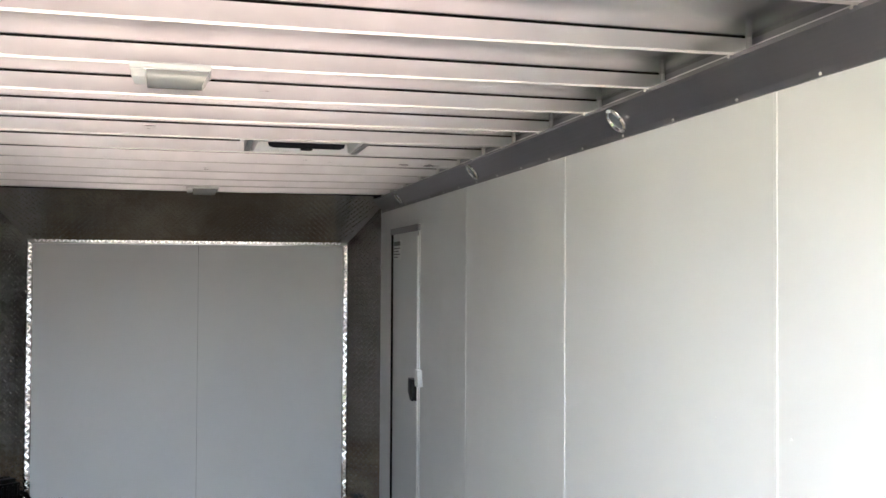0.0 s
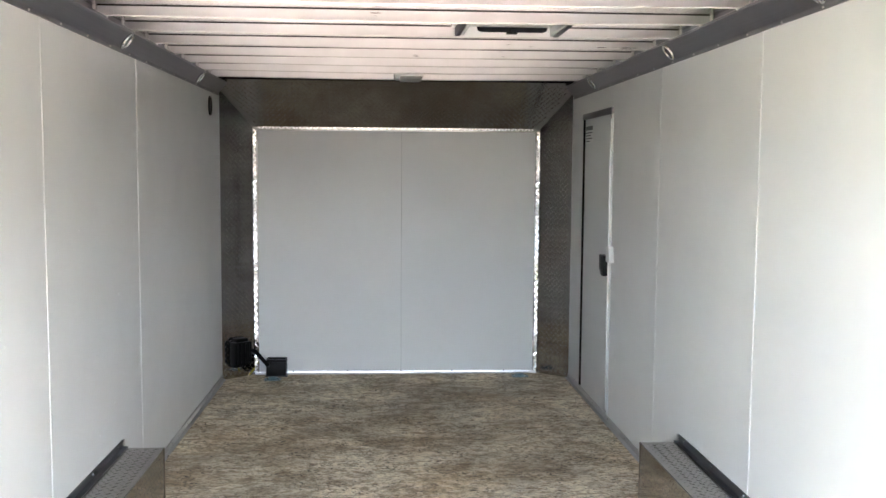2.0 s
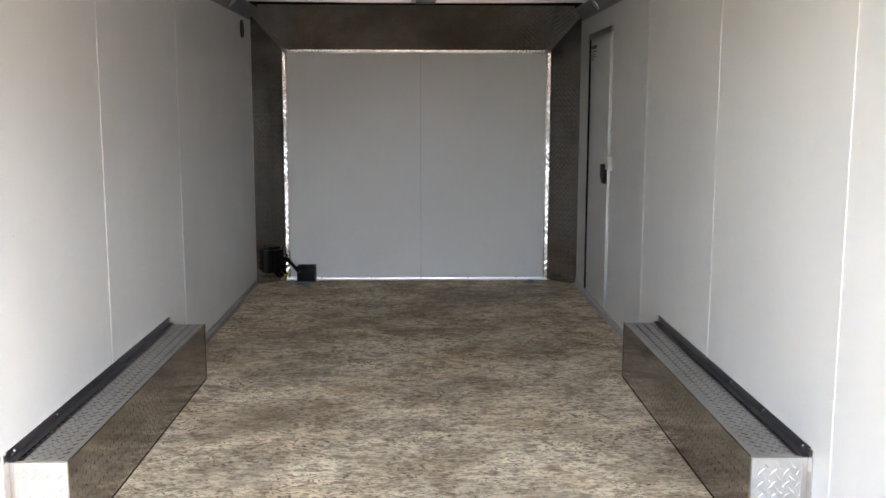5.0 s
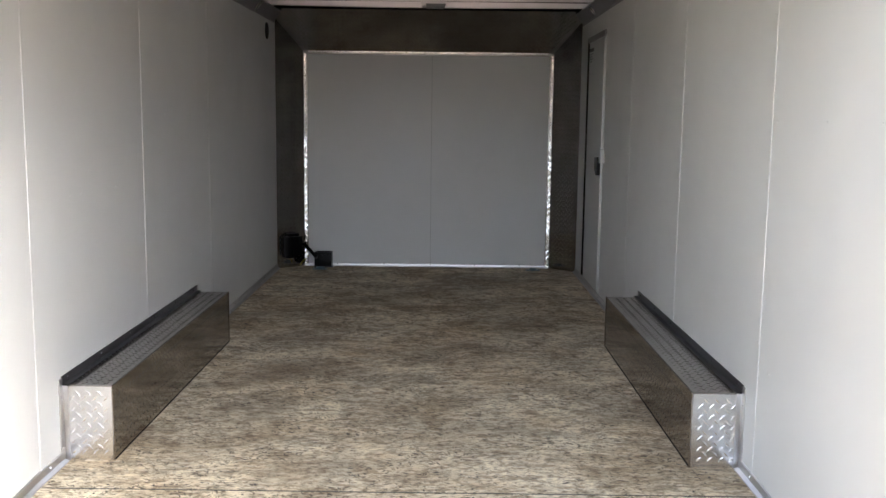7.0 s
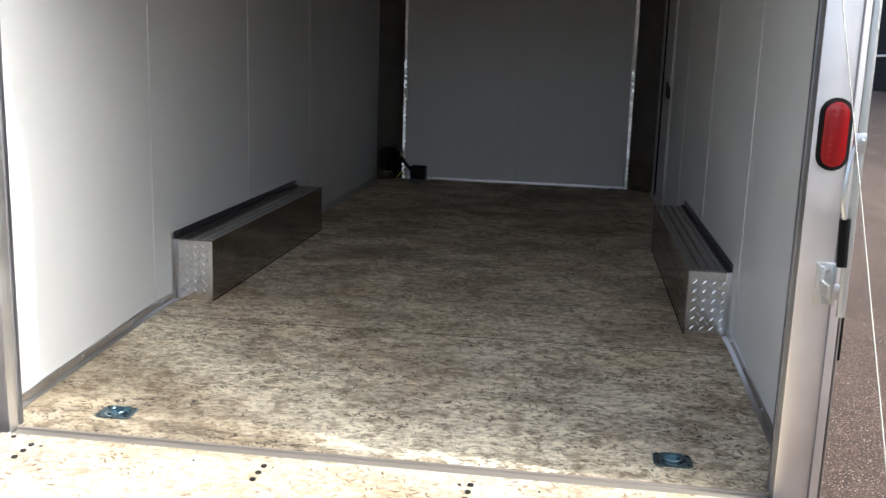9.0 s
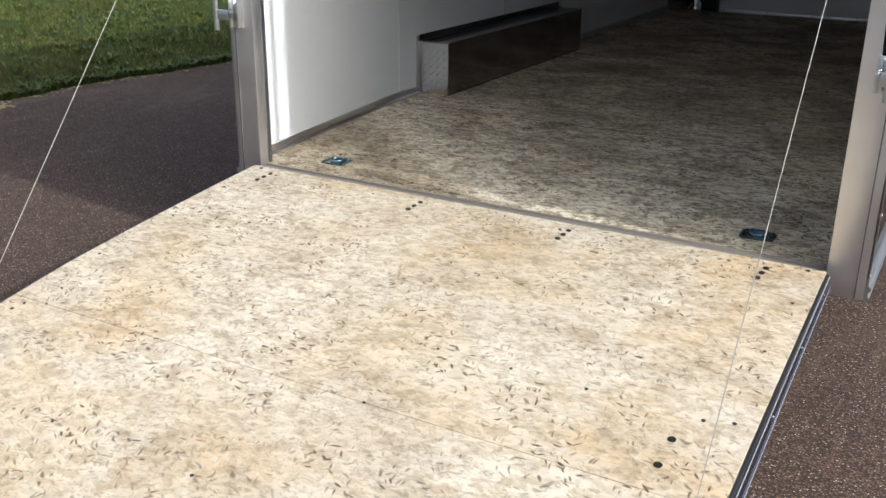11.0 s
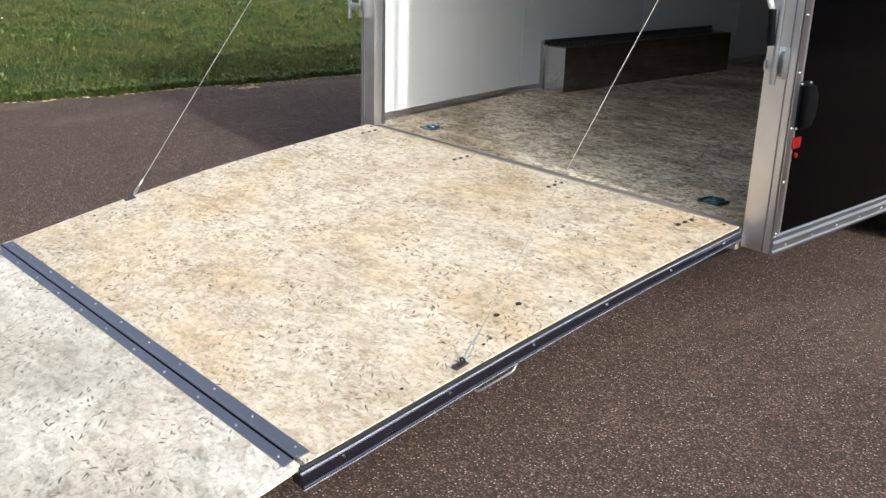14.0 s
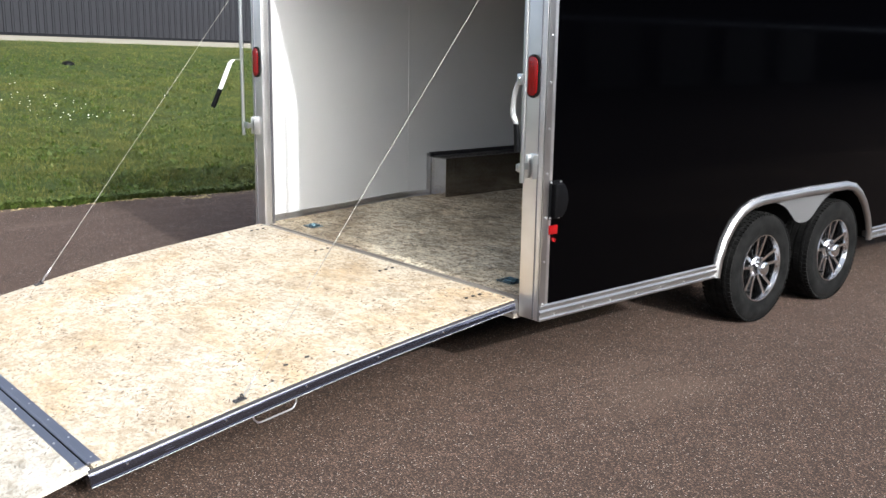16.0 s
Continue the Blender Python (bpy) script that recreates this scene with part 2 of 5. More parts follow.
def asphalt():
    m = mat("asphalt", (0.06, 0.05, 0.045), 0.88, spec=0.3)
    n = Nodes(m)
    broad = n.noise(0.35, 5, 0.65)
    mid = n.noise(9, 5, 0.7)
    bright = n.t.nodes.new("ShaderNodeSeparateColor")
    stone = n.t.nodes.new("ShaderNodeTexVoronoi")
    stone.inputs["Scale"].default_value = 1.0
    n.link(n.scaled((140, 140, 140)), stone.inputs["Vector"])
    n.link(stone.outputs["Color"], bright.inputs["Color"])
    gap = stone.outputs["Distance"]
    c = n.mix(n.ramp(broad, (0.35, 0.0), (0.65, 1.0)), (0.130, 0.083, 0.060), (0.195, 0.128, 0.094))
    c = n.mix(n.ramp(mid, (0.35, 0.6), (0.65, 0.0)), c, (0.080, 0.048, 0.033))
    tone = n.mix(1.0, c, n.ramp(bright.outputs["Red"], (0.0, 0.35), (0.6, 1.05), (1.0, 2.0)), "MULTIPLY")
    tone = n.mix(n.ramp(bright.outputs["Blue"], (0.6, 0.0), (1.0, 0.4)), tone, (0.17, 0.10, 0.072))
    c = n.mix(n.ramp(gap, (0.25, 0.0), (0.62, 0.85)), tone, (0.030, 0.021, 0.017))
    pale = n.mix(1.0, n.ramp(bright.outputs["Green"], (0.925, 0.0), (0.94, 1.0)), n.ramp(gap, (0.25, 1.0), (0.5, 0.0)), "MULTIPLY")
    c = n.mix(pale, c, (0.50, 0.44, 0.38))
    rust = n.noise(0.9, 4, 0.6)
    c = n.mix(n.ramp(rust, (0.62, 0.0), (0.74, 0.3)), c, (0.23, 0.125, 0.095))
    # worn pale scuffs along the drive and faint dark wheel tracks
    scuff = n.noise(1.0, 5, 0.65, n.scaled((0.9, 0.35, 1)), 0.4)
    c = n.mix(n.ramp(scuff, (0.56, 0.0), (0.72, 0.35)), c, (0.24, 0.17, 0.125))
    c = n.mix(n.ramp(scuff, (0.30, 0.45), (0.42, 0.0)), c, (0.060, 0.038, 0.028))
    n.colour(c)
    n.bump(n.mix(0.5, gap, mid), 0.6, 0.004)
    return m


def brushed(name, base, rough, grain=(2, 160, 160), bump=0.04):
    m = mat(name, base, rough, 1.0)
    n = Nodes(m)
    line = n.noise(1.0, 4, 0.6, n.scaled(grain))
    cloud = n.noise(6, 3)
    n.colour(n.mix(n.ramp(cloud, (0.3, 0.0), (0.7, 1.0)), tuple(0.88 * v for v in base), base))
    n.roughness(n.mix(0.5, line, cloud), rough * 0.85, rough * 1.2)
    n.bump(line, bump, 0.001)
    return m


def diamond_sheet():
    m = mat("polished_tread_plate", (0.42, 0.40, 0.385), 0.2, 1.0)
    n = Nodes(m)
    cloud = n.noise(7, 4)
    # darker than the end plates: the dim interior it mirrors is in the base
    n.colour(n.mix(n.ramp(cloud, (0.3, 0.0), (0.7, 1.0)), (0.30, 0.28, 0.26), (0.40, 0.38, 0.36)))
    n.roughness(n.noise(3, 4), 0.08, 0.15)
    n.bump(n.noise(1.0, 3, 0.5, n.scaled((9, 9, 9))), 0.05, 0.004)
    return m


def black_paint():
    m = mat("gloss_black_panel", (0.0004, 0.0004, 0.0006), 0.04, spec=0.06)
    n = Nodes(m)
    n.bump(n.noise(1.0, 2, 0.4, n.scaled((1.6, 1.6, 0.8))), 0.04, 0.01)
    n.roughness(n.noise(4, 3), 0.03, 0.07)
    return m


def rubber():
    m = mat("tyre_rubber", (0.012, 0.012, 0.012), 0.8, spec=0.06)
    n = Nodes(m)
    dust = n.noise(12, 4)
    n.colour(n.mix(n.ramp(dust, (0.35, 0.0), (0.75, 1.0)), (0.006, 0.006, 0.006), (0.017, 0.0165, 0.016)))
    n.bump(n.noise(60, 3), 0.15, 0.001)
    return m


def lawn_ground():
    m = mat("lawn_soil", (0.06, 0.09, 0.025), 0.9, spec=0.2)
    n = Nodes(m)
    broad = n.noise(0.5, 5, 0.6)
    fine = n.noise(14, 5, 0.7)
    c = n.mix(n.ramp(broad, (0.35, 0.0), (0.7, 1.0)), (0.026, 0.055, 0.009), (0.060, 0.072, 0.017))
    c = n.mix(n.ramp(fine, (0.35, 0.75), (0.62, 0.0)), c, (0.014, 0.023, 0.006))
    n.colour(c)
    n.bump(fine, 0.8, 0.03)
    return m


def grass_blade():
    m = mat("grass_blade", (0.09, 0.14, 0.03), 0.6, spec=0.25)
    n = Nodes(m)
    geo = n.t.nodes.new("ShaderNodeNewGeometry").outputs["Random Per Island"]
    c = n.ramp(geo, (0.0, (0.022, 0.040, 0.005)), (0.5, (0.056, 0.076, 0.010)), (0.82, (0.105, 0.115, 0.020)), (1.0, (0.22, 0.21, 0.08)))
    dry = n.noise(0.9, 5, 0.65)
    c = n.mix(n.ramp(dry, (0.42, 0.0), (0.62, 0.55)), c, (0.092, 0.084, 0.022))
    tuft = n.noise(2.6, 4, 0.6)
    speck = n.noise(8.0, 4, 0.7)
    c = n.mix(n.ramp(speck, (0.34, 0.65), (0.46, 0.0)), c, (0.014, 0.024, 0.004))
    c = n.mix(n.ramp(speck, (0.56, 0.0), (0.68, 0.7)), c, (0.150, 0.145, 0.045))
    c = n.mix(n.ramp(tuft, (0.36, 0.6), (0.50, 0.0)), c, (0.020, 0.034, 0.006))
    c = n.mix(n.ramp(tuft, (0.58, 0.0), (0.72, 0.5)), c, (0.13, 0.145, 0.035))
    n.colour(c)
    n.b.inputs["Subsurface Weight"].default_value = 0.0
    return m


def tuft_leaf():
    m = mat("coarse_leaf", (0.09, 0.14, 0.03), 0.5, spec=0.3)
    n = Nodes(m)
    geo = n.t.nodes.new("ShaderNodeNewGeometry").outputs["Random Per Island"]
    c = n.ramp(geo, (0.0, (0.026, 0.046, 0.007)), (0.5, (0.052, 0.078, 0.013)), (0.85, (0.082, 0.102, 0.021)), (1.0, (0.15, 0.15, 0.05)))
    where = n.noise(0.8, 3)
    n.colour(n.mix(n.ramp(where, (0.4, 0.0), (0.65, 0.6)), c, (0.050, 0.080, 0.014)))
    return m


def siding():
    m = mat("grey_metal_siding", (0.09, 0.085, 0.09), 0.45, 0.0)
    n = Nodes(m)
    n.colour(n.mix(n.noise(0.6, 3), (0.0145, 0.0142, 0.0172), (0.020, 0.0196, 0.0235)))
    return m


WHITE = wall_white()
FLOOR_PLY = plywood("worn_floor_board", (0.90, 0.81, 0.615), (0.68, 0.53, 0.335), (0.145, 0.098, 0.053), (0.034, 0.023, 0.014), 0.88, 0.8, 0.50, 0.06, 1.2, 0.62)
RAMP_PLY = plywood("sun_bleached_board", (0.72, 0.64, 0.505), (0.645, 0.48, 0.29), (0.26, 0.18, 0.105), (0.115, 0.066, 0.035), 0.58, 0.5, 0.30, 0.07, 1.1, 0.16)
FLAP_PLY = plywood("grey_weathered_board", (0.69, 0.645, 0.55), (0.62, 0.515, 0.375), (0.22, 0.18, 0.13), (0.085, 0.062, 0.04), 0.5, 0.55, 0.25, 0.0, 1.08, 0.5)
ASPHALT = asphalt()
TREAD = diamond_sheet()
BOW = brushed("bright_aluminium_bow", (0.80, 0.785, 0.80), 0.30, (0.7, 90, 90), 0.03)
SKIN = brushed("mill_aluminium_skin", (0.60, 0.59, 0.605), 0.22, (0.7, 70, 70), 0.02)
COVE = brushed("grey_aluminium_cove", (0.25, 0.245, 0.265), 0.45, (160, 2, 160), 0.01)
POST = brushed("aluminium_post", (0.82, 0.805, 0.80), 0.4, (140, 140, 2))
TRIM = brushed("aluminium_trim", (0.56, 0.55, 0.545), 0.34, (120, 2, 120), 0.02)
DARK_TRIM = mat("dark_steel_trim", (0.07, 0.068, 0.072), 0.35, 0.6)
RAIL = brushed("dark_anodised_rail", (0.15, 0.155, 0.20), 0.25, (120, 2, 120))
RAIL_EDGE = brushed("grey_rail_edge", (0.13, 0.125, 0.135), 0.5, (120, 2, 120), 0.01)
LIP = mat("worn_bright_lip", (0.50, 0.50, 0.52), 0.45, 0.7)
BASE = brushed("aluminium_base_strip", (0.55, 0.545, 0.55), 0.3, (120, 2, 120), 0.02)
HINGE = brushed("grey_steel_hinge", (0.36, 0.365, 0.41), 0.42, (2, 90, 90))
CHROME = mat("chrome", (0.80, 0.80, 0.81), 0.07, 1.0)
GLINT = mat("polished_tread_lug", (0.92, 0.91, 0.90), 0.13, 1.0)
ALLOY = mat("machined_alloy", (0.72, 0.72, 0.73), 0.16, 1.0)
BARREL = mat("dark_chrome_barrel", (0.10, 0.10, 0.105), 0.22, 1.0)
ZINC = mat("zinc_plate", (0.42, 0.52, 0.56), 0.25, 1.0)
ZINC_DARK = mat("dark_blue_zinc", (0.13, 0.20, 0.23), 0.3, 0.85)
STEEL = mat("galvanised_steel", (0.62, 0.63, 0.63), 0.32, 1.0)
BLACK = black_paint()
DOOR_GREY = mat("pale_grey_door_sheet", (0.52, 0.53, 0.53), 0.3)
BLACK_PLASTIC = mat("black_plastic", (0.0025, 0.0025, 0.003), 0.45, spec=0.12)
RUBBER = rubber()
DARK = mat("black_undercoat", (0.003, 0.003, 0.003), 0.7, spec=0.1)
RED = mat("red_lens", (0.20, 0.003, 0.004), 0.22, coat=0.1)
LENS = mat("clear_lens", (0.20, 0.205, 0.21), 0.2, coat=0.4)
PUCK = mat("grey_frosted_lens", (0.13, 0.135, 0.14), 0.25, coat=0.4)
LAMP_WHITE = mat("white_plastic", (0.66, 0.665, 0.67), 0.4)
WHITE_PAINT = mat("white_enamel", (0.62, 0.63, 0.62), 0.35)
GREY_PAINT = mat("grey_enamel", (0.11, 0.11, 0.113), 0.35)
CABLE = mat("pale_wire_rope", (0.30, 0.285, 0.25), 0.55, 0.3)
SMOKE = mat("smoked_plastic", (0.01, 0.012, 0.018), 0.2)
INK = mat("grey_ink", (0.09, 0.09, 0.095), 0.6)
SILL = mat("scuffed_sill", (0.23, 0.20, 0.17), 0.6)
SCREW = mat("bright_screw_head", (0.88, 0.88, 0.87), 0.42, 1.0)
# same tread plate, base colour paled to stand for the ramp's reflection
END_PLATE = brushed("ramp_reflecting_tread_sheet", (0.80, 0.79, 0.78), 0.2, (30, 30, 30), 0.02)
BOLT = mat("weathered_bolt", (0.05, 0.047, 0.042), 0.5, 0.7)
SOIL = lawn_ground()
BLADE = grass_blade()
TUFT = tuft_leaf()
STRAW = mat("dry_straw", (0.42, 0.34, 0.19), 0.8, spec=0.2)
SIDING = siding()
FAR_WALL = mat("dark_far_wall", (0.010, 0.010, 0.012), 0.8, spec=0.1)
CONCRETE = mat("pale_concrete", (0.18, 0.168, 0.14), 0.8)
PETAL = mat("white_petal", (0.8, 0.8, 0.76), 0.7)

# ---------------- plan ----------------
W = 1.225          # inner face of the side walls
OUT = 1.265        # outer face of the body
NOSE = 6.078       # inner face of the front wall
GROUND = -0.482
BEAVER, REAR, DROP = 1.19, 0.06, -0.058     # where the floor begins to dip, its rear edge and its drop there
TOP = 2.106        # underside of the roof skin


def floor_z(y):
    return 0.0 if y >= BEAVER else DROP * (BEAVER - y) / (BEAVER - REAR)


# ---------------- ground ----------------


def edge_x(y):
    return -5.06 + 0.03 * max(-8, min(0, y)) + 0.15 * max(0, min(7, y - 0.8)) + 0.05 * math.sin(1.7 * y) + 0.03 * math.sin(4.3 * y + 1) + 0.016 * math.sin(11 * y)


def lawn_z(x, y):
    far = max(0.0, min(40.0, -5.0 - x))
    rise = 0.063 - 0.0015 * (max(-10.0, min(30.0, y)) - 6.2)
    return GROUND - 0.012 + rise * far + 0.03 * math.sin(0.9 * x + 0.4 * y) * min(1, far / 3) + 0.02 * noise.noise((x * 0.7, y * 0.7, 0)) * min(1, far)


def make_ground():
    xs = [-400, -200, -90, -60] + [-48 + 0.75 * i for i in range(57)] + [-4.9, 0, 20, 60, 120, 250, 400]
    ys = [-400, -150, -60, -30] + [-16 + 1.0 * i for i in range(57)] + [60, 120, 250, 400]
    g = Geo()
    rows = len(ys)
    faces = [(i * rows + j, (i + 1) * rows + j, (i + 1) * rows + j + 1, i * rows + j + 1) for i in range(len(xs) - 1) for j in range(rows - 1)]
    g.add([(x, y, lawn_z(x, y) if x < -4.95 else GROUND - 0.03) for x in xs for y in ys], faces)
    single("ground", g, SOIL, "grassy ground rising gently away from the asphalt", "ground", kind="structure", fix=False)
    g = Geo()
    ys = [-120, -60, -30, -20] + [-14 + 0.2 * i for i in range(190)] + [26, 40, 80, 150]
    v = [(edge_x(y), y, GROUND) for y in ys] + [(90, y, GROUND) for y in ys] + [(edge_x(y) - 0.01, y, GROUND - 0.05) for y in ys]
    n = len(ys)
    g.add(v, [(i, n + i, n + i + 1, i + 1) for i in range(n - 1)] + [(2 * n + i, i, i + 1, 2 * n + i + 1) for i in range(n - 1)])
    single("pavement", g, ASPHALT, "brown-grey speckled asphalt with pale stone chips", "asphalt", kind="structure", fix=False)


def blades(name, count, x0, x1, y0, y1, low, high, wide, label):
    rng = np.random.default_rng(5)
    x, y = rng.uniform(x0, x1, count), rng.uniform(y0, y1, count)
    keep = x < np.array([edge_x(v) for v in y]) - 0.02 + 0.07 * rng.random(count) ** 3
    clump = np.array([noise.noise((a * 1.9, b * 1.9, 3.0)) for a, b in zip(x, y)])
    keep &= rng.random(count) < 0.75 + 0.9 * clump
    x, y, clump = x[keep], y[keep], clump[keep]
    k = len(x)
    z = np.array([lawn_z(a, b) for a, b in zip(x, y)])
    turn, lean = rng.uniform(0, math.tau, k), rng.normal(0, 0.45, (k, 2))
    tall = rng.uniform(low, high, k) * (1 + 0.5 * clump)
    tall[rng.random(k) < 0.006] *= 2.4
    half = wide * rng.uniform(0.6, 1.2, k)
    dx, dy = np.cos(turn) * half, np.sin(turn) * half
    v = np.empty((k, 3, 3))
    v[:, 0] = np.stack([x - dx, y - dy, z - 0.005], 1)
    v[:, 1] = np.stack([x + dx, y + dy, z - 0.005], 1)
    v[:, 2] = np.stack([x + lean[:, 0] * tall, y + lean[:, 1] * tall, z + tall], 1)
    mesh = bpy.data.meshes.new(name)
    mesh.from_pydata(v.reshape(-1, 3).tolist(), [], np.arange(3 * k).reshape(-1, 3).tolist())
    mesh.materials.append(BLADE)
    tagged(new(name, mesh), label, "grass", kind="stuff")


def tufts(name, count, x0, x1, y0, y1, label, verge=False):
    """Coarse grass tufts and broad-leaved weeds standing out of the mown lawn."""
    rng = np.random.default_rng(17)
    cx, cy = rng.uniform(x0, x1, count), rng.uniform(y0, y1, count)
    keep = (cx < np.array([edge_x(v) for v in cy]) - 0.01) & (rng.random(count) < 0.45 + np.array([noise.noise((a * 0.8, b * 0.8, 9.0)) for a, b in zip(cx, cy)]))
    if verge:       # a dense row that leans over the edge of the asphalt
        cx = np.array([edge_x(v) for v in cy]) - 0.015 - np.abs(rng.normal(0, 0.09, count))
        keep = np.ones(count, bool)
    cx, cy = cx[keep], cy[keep]
    per, k = 12, len(cx)
    size = np.repeat(rng.uniform(0.6, 1.5, k), per)
    turn = rng.uniform(0, math.tau, k * per)
    r = rng.uniform(0, 0.035, k * per) * size
    x, y = np.repeat(cx, per) + np.cos(turn) * r, np.repeat(cy, per) + np.sin(turn) * r
    z = np.repeat(np.array([lawn_z(a, b) for a, b in zip(cx, cy)]), per)
    tall = rng.uniform(0.02, 0.05, k * per) * size
    out = rng.uniform(0.3, 1.1, k * per) * tall
    half = rng.uniform(0.005, 0.011, k * per) * size
    px, py = -np.sin(turn) * half, np.cos(turn) * half
    dx, dy = np.cos(turn) * out, np.sin(turn) * out
    v = np.empty((k * per, 5, 3))
    v[:, 0] = np.stack([x - px * 0.6, y - py * 0.6, z], 1)
    v[:, 1] = np.stack([x + px * 0.6, y + py * 0.6, z], 1)
    v[:, 2] = np.stack([x + px + dx * 0.45, y + py + dy * 0.45, z + tall * 0.75], 1)
    v[:, 3] = np.stack([x - px + dx * 0.45, y - py + dy * 0.45, z + tall * 0.75], 1)
    v[:, 4] = np.stack([x + dx, y + dy, z + tall], 1)
    i = np.arange(k * per)[:, None] * 5
    quads, tips = i + np.array([[0, 1, 2, 3]]), i + np.array([[3, 2, 4]])
    mesh = bpy.data.meshes.new(name)
    mesh.from_pydata(v.reshape(-1, 3).tolist(), [], quads.tolist() + tips.tolist())
    mesh.materials.append(TUFT)
    tagged(new(name, mesh), label, "grass", kind="stuff")


def make_flowers():
    rng = random.Random(8)
    g = Geo()
    for cx, cy, sx, sy, k in ((-11.2, 2.1, 0.7, 0.4, 34), (-12.6, 2.0, 0.5, 0.5, 9), (-15, 3.0, 1.2, 0.8, 5), (-10, 3, 3, 3, 6)):
        for _ in range(k):
            x, y = rng.gauss(cx, sx), rng.gauss(cy, sy)
            if x > -5.4:
                continue
            z, r = lawn_z(x, y) + rng.uniform(0.05, 0.09), rng.uniform(0.008, 0.015)
            g.cyl((x, y, z), (x, y, z + r * 0.8), r * 0.6, 6, 0, r)
    single("clover_flowers", g, PETAL, "small white clover flowers dotted over the lawn", "flowers", kind="stuff", fix=False)


def make_clippings():
    """Pale dry bits of grass swept against the lawn."""
    rng = random.Random(31)
    g = Geo()
    spots = [(rng.uniform(-1.5, 4.5), abs(rng.gauss(0.0, 0.05)) + 0.01, rng.uniform(0.010, 0.028)) for _ in range(150)]
    spots += [(rng.gauss(1.33, 0.06), rng.gauss(0.20, 0.03), rng.uniform(0.018, 0.04)) for _ in range(26)]
    for y, off, size in spots:
        x, a = edge_x(y) + off, rng.uniform(0, math.pi)
        d, e = Vector((math.cos(a), math.sin(a), 0)) * size, Vector((-math.sin(a), math.cos(a), 0)) * size * 0.22
        c = Vector((x, y, GROUND + 0.001))
        g.prism([c - d, c - e, c + d, c + e], (0, 0, rng.uniform(0.002, 0.006)))
    single("dry_clippings", g, STRAW, "dry straw-coloured grass clippings along the asphalt edge", "clippings", kind="stuff", smooth=0)


def make_building():
    # a long metal-clad hall beyond the lawn, its base falling gently with the ground
    a, b = Vector((-24.0, -5.0, 1.33)), Vector((-37.0, 32.3, 0.70))
    d = b - a
    flat = Vector((d.x, d.y, 0)).normalized()
    out = Vector((flat.y, -flat.x, 0))
    up, back = Vector((0, 0, 1)), Vector((flat.y, -flat.x, 0)) * -12
    tall, n = 6.0, int(d.length / 0.3)
    ob = thing("metal_building", (a + b) / 2, "long dark grey building with ribbed metal siding beyond the lawn", "building")
    g = Geo()
    g.prism([a, b, b + back, a + back], up * tall)
    # coloured black so the gaps in the siding read as rib shadows
    part("wall", g, DARK, ob, smooth=0)
    sheet = Geo()
    for x0, x1 in ((0.026, 0.094), (0.106, 0.300)):
        sheet.prism([flat * x0, flat * (x0 + 0.006) + out * 0.05, flat * (x1 - 0.006) + out * 0.05, flat * x1], up * tall)
    first = part("siding_panel", sheet, SIDING, ob, smooth=0)
    first.matrix_parent_inverse = Matrix.Identity(4)
    for i in range(n):
        panel = first if not i else new("siding_panel", first.data)
        panel.parent = ob
        panel.location = a + d * (0.3 * i / d.length) - (a + b) / 2
    g = Geo()
    e = up * -0.03
    g.prism([a + e + out * 0.09, b + e + out * 0.09, b + e, a + e], up * 0.09)
    part("base_flashing", g, FAR_WALL, ob, smooth=0)
    g = Geo()
    e = up * -1.2
    g.prism([a + e + out * 0.25, b + e + out * 0.25, b + e - out * 2, a + e - out * 2], up * 1.165)
    part("foundation", g, CONCRETE, ob, "pale concrete footing", smooth=0)
    g = Geo()
    e = up * tall
    g.prism([a + e + out * 0.4, b + e + out * 0.4, b + e + back, a + e + back], up * 0.18)
    part("roof", g, SIDING, ob, smooth=0)
    g = Geo()
    z = lawn_z(-19.5, 5.3)
    g.lathe([(0.0, 0.10), (0.07, 0.09), (0.12, 0.065), (0.155, 0.03), (0.165, -0.02)], (-19.5, 5.3, z), "z", 20)
    single("drain_cover", g, BLACK_PLASTIC, "low dark dome of a drain cover in the lawn", "drain cover")
    g = Geo()
    g.box(22, -80, GROUND, 22.4, 120, 8.0)
    for k in range(14):
        g.box(21.94, -20 + 4.4 * k, GROUND, 22, -17 + 4.4 * k, 1.85, 1)
    g.box(21.8, -80, 1.95, 22, 120, 2.1, 2)
    single("wall_opposite", g, [FAR_WALL, CONCRETE, WHITE_PAINT], "dark wall with grey bays and a pale ledge across the yard", "wall", kind="structure", smooth=0)


make_ground()
blades("lawn_grass_near", 190000, -9.0, -3.7, -3.5, 9.5, 0.022, 0.06, 0.0042, "short green lawn grass with dry patches beside the asphalt")
blades("lawn_grass_middle", 190000, -16.0, -9.0, -4.0, 13.0, 0.02, 0.05, 0.005, "mown green lawn on the rising slope")
blades("lawn_grass_far", 170000, -33.0, -16.0, -3.0, 24.0, 0.02, 0.045, 0.008, "green lawn in front of the metal building")
tufts("lawn_tufts_near", 3600, -9.5, -3.7, -3.5, 9.5, "coarse grass tufts and weeds along the edge of the lawn")
tufts("verge_tufts", 2600, -6.0, -3.7, -3.5, 8.0, "lush green grass leaning over the edge of the asphalt", True)
tufts("lawn_tufts_far", 6500, -22.0, -9.5, -4.0, 16.0, "coarse grass tufts scattered over the rising lawn")
make_flowers()
make_clippings()
make_building()

# ---------------- room of the trailer: floor, walls, ceiling ----------------


CUT = (1.462, 3.310)     # where the floor is cut back for the wheels


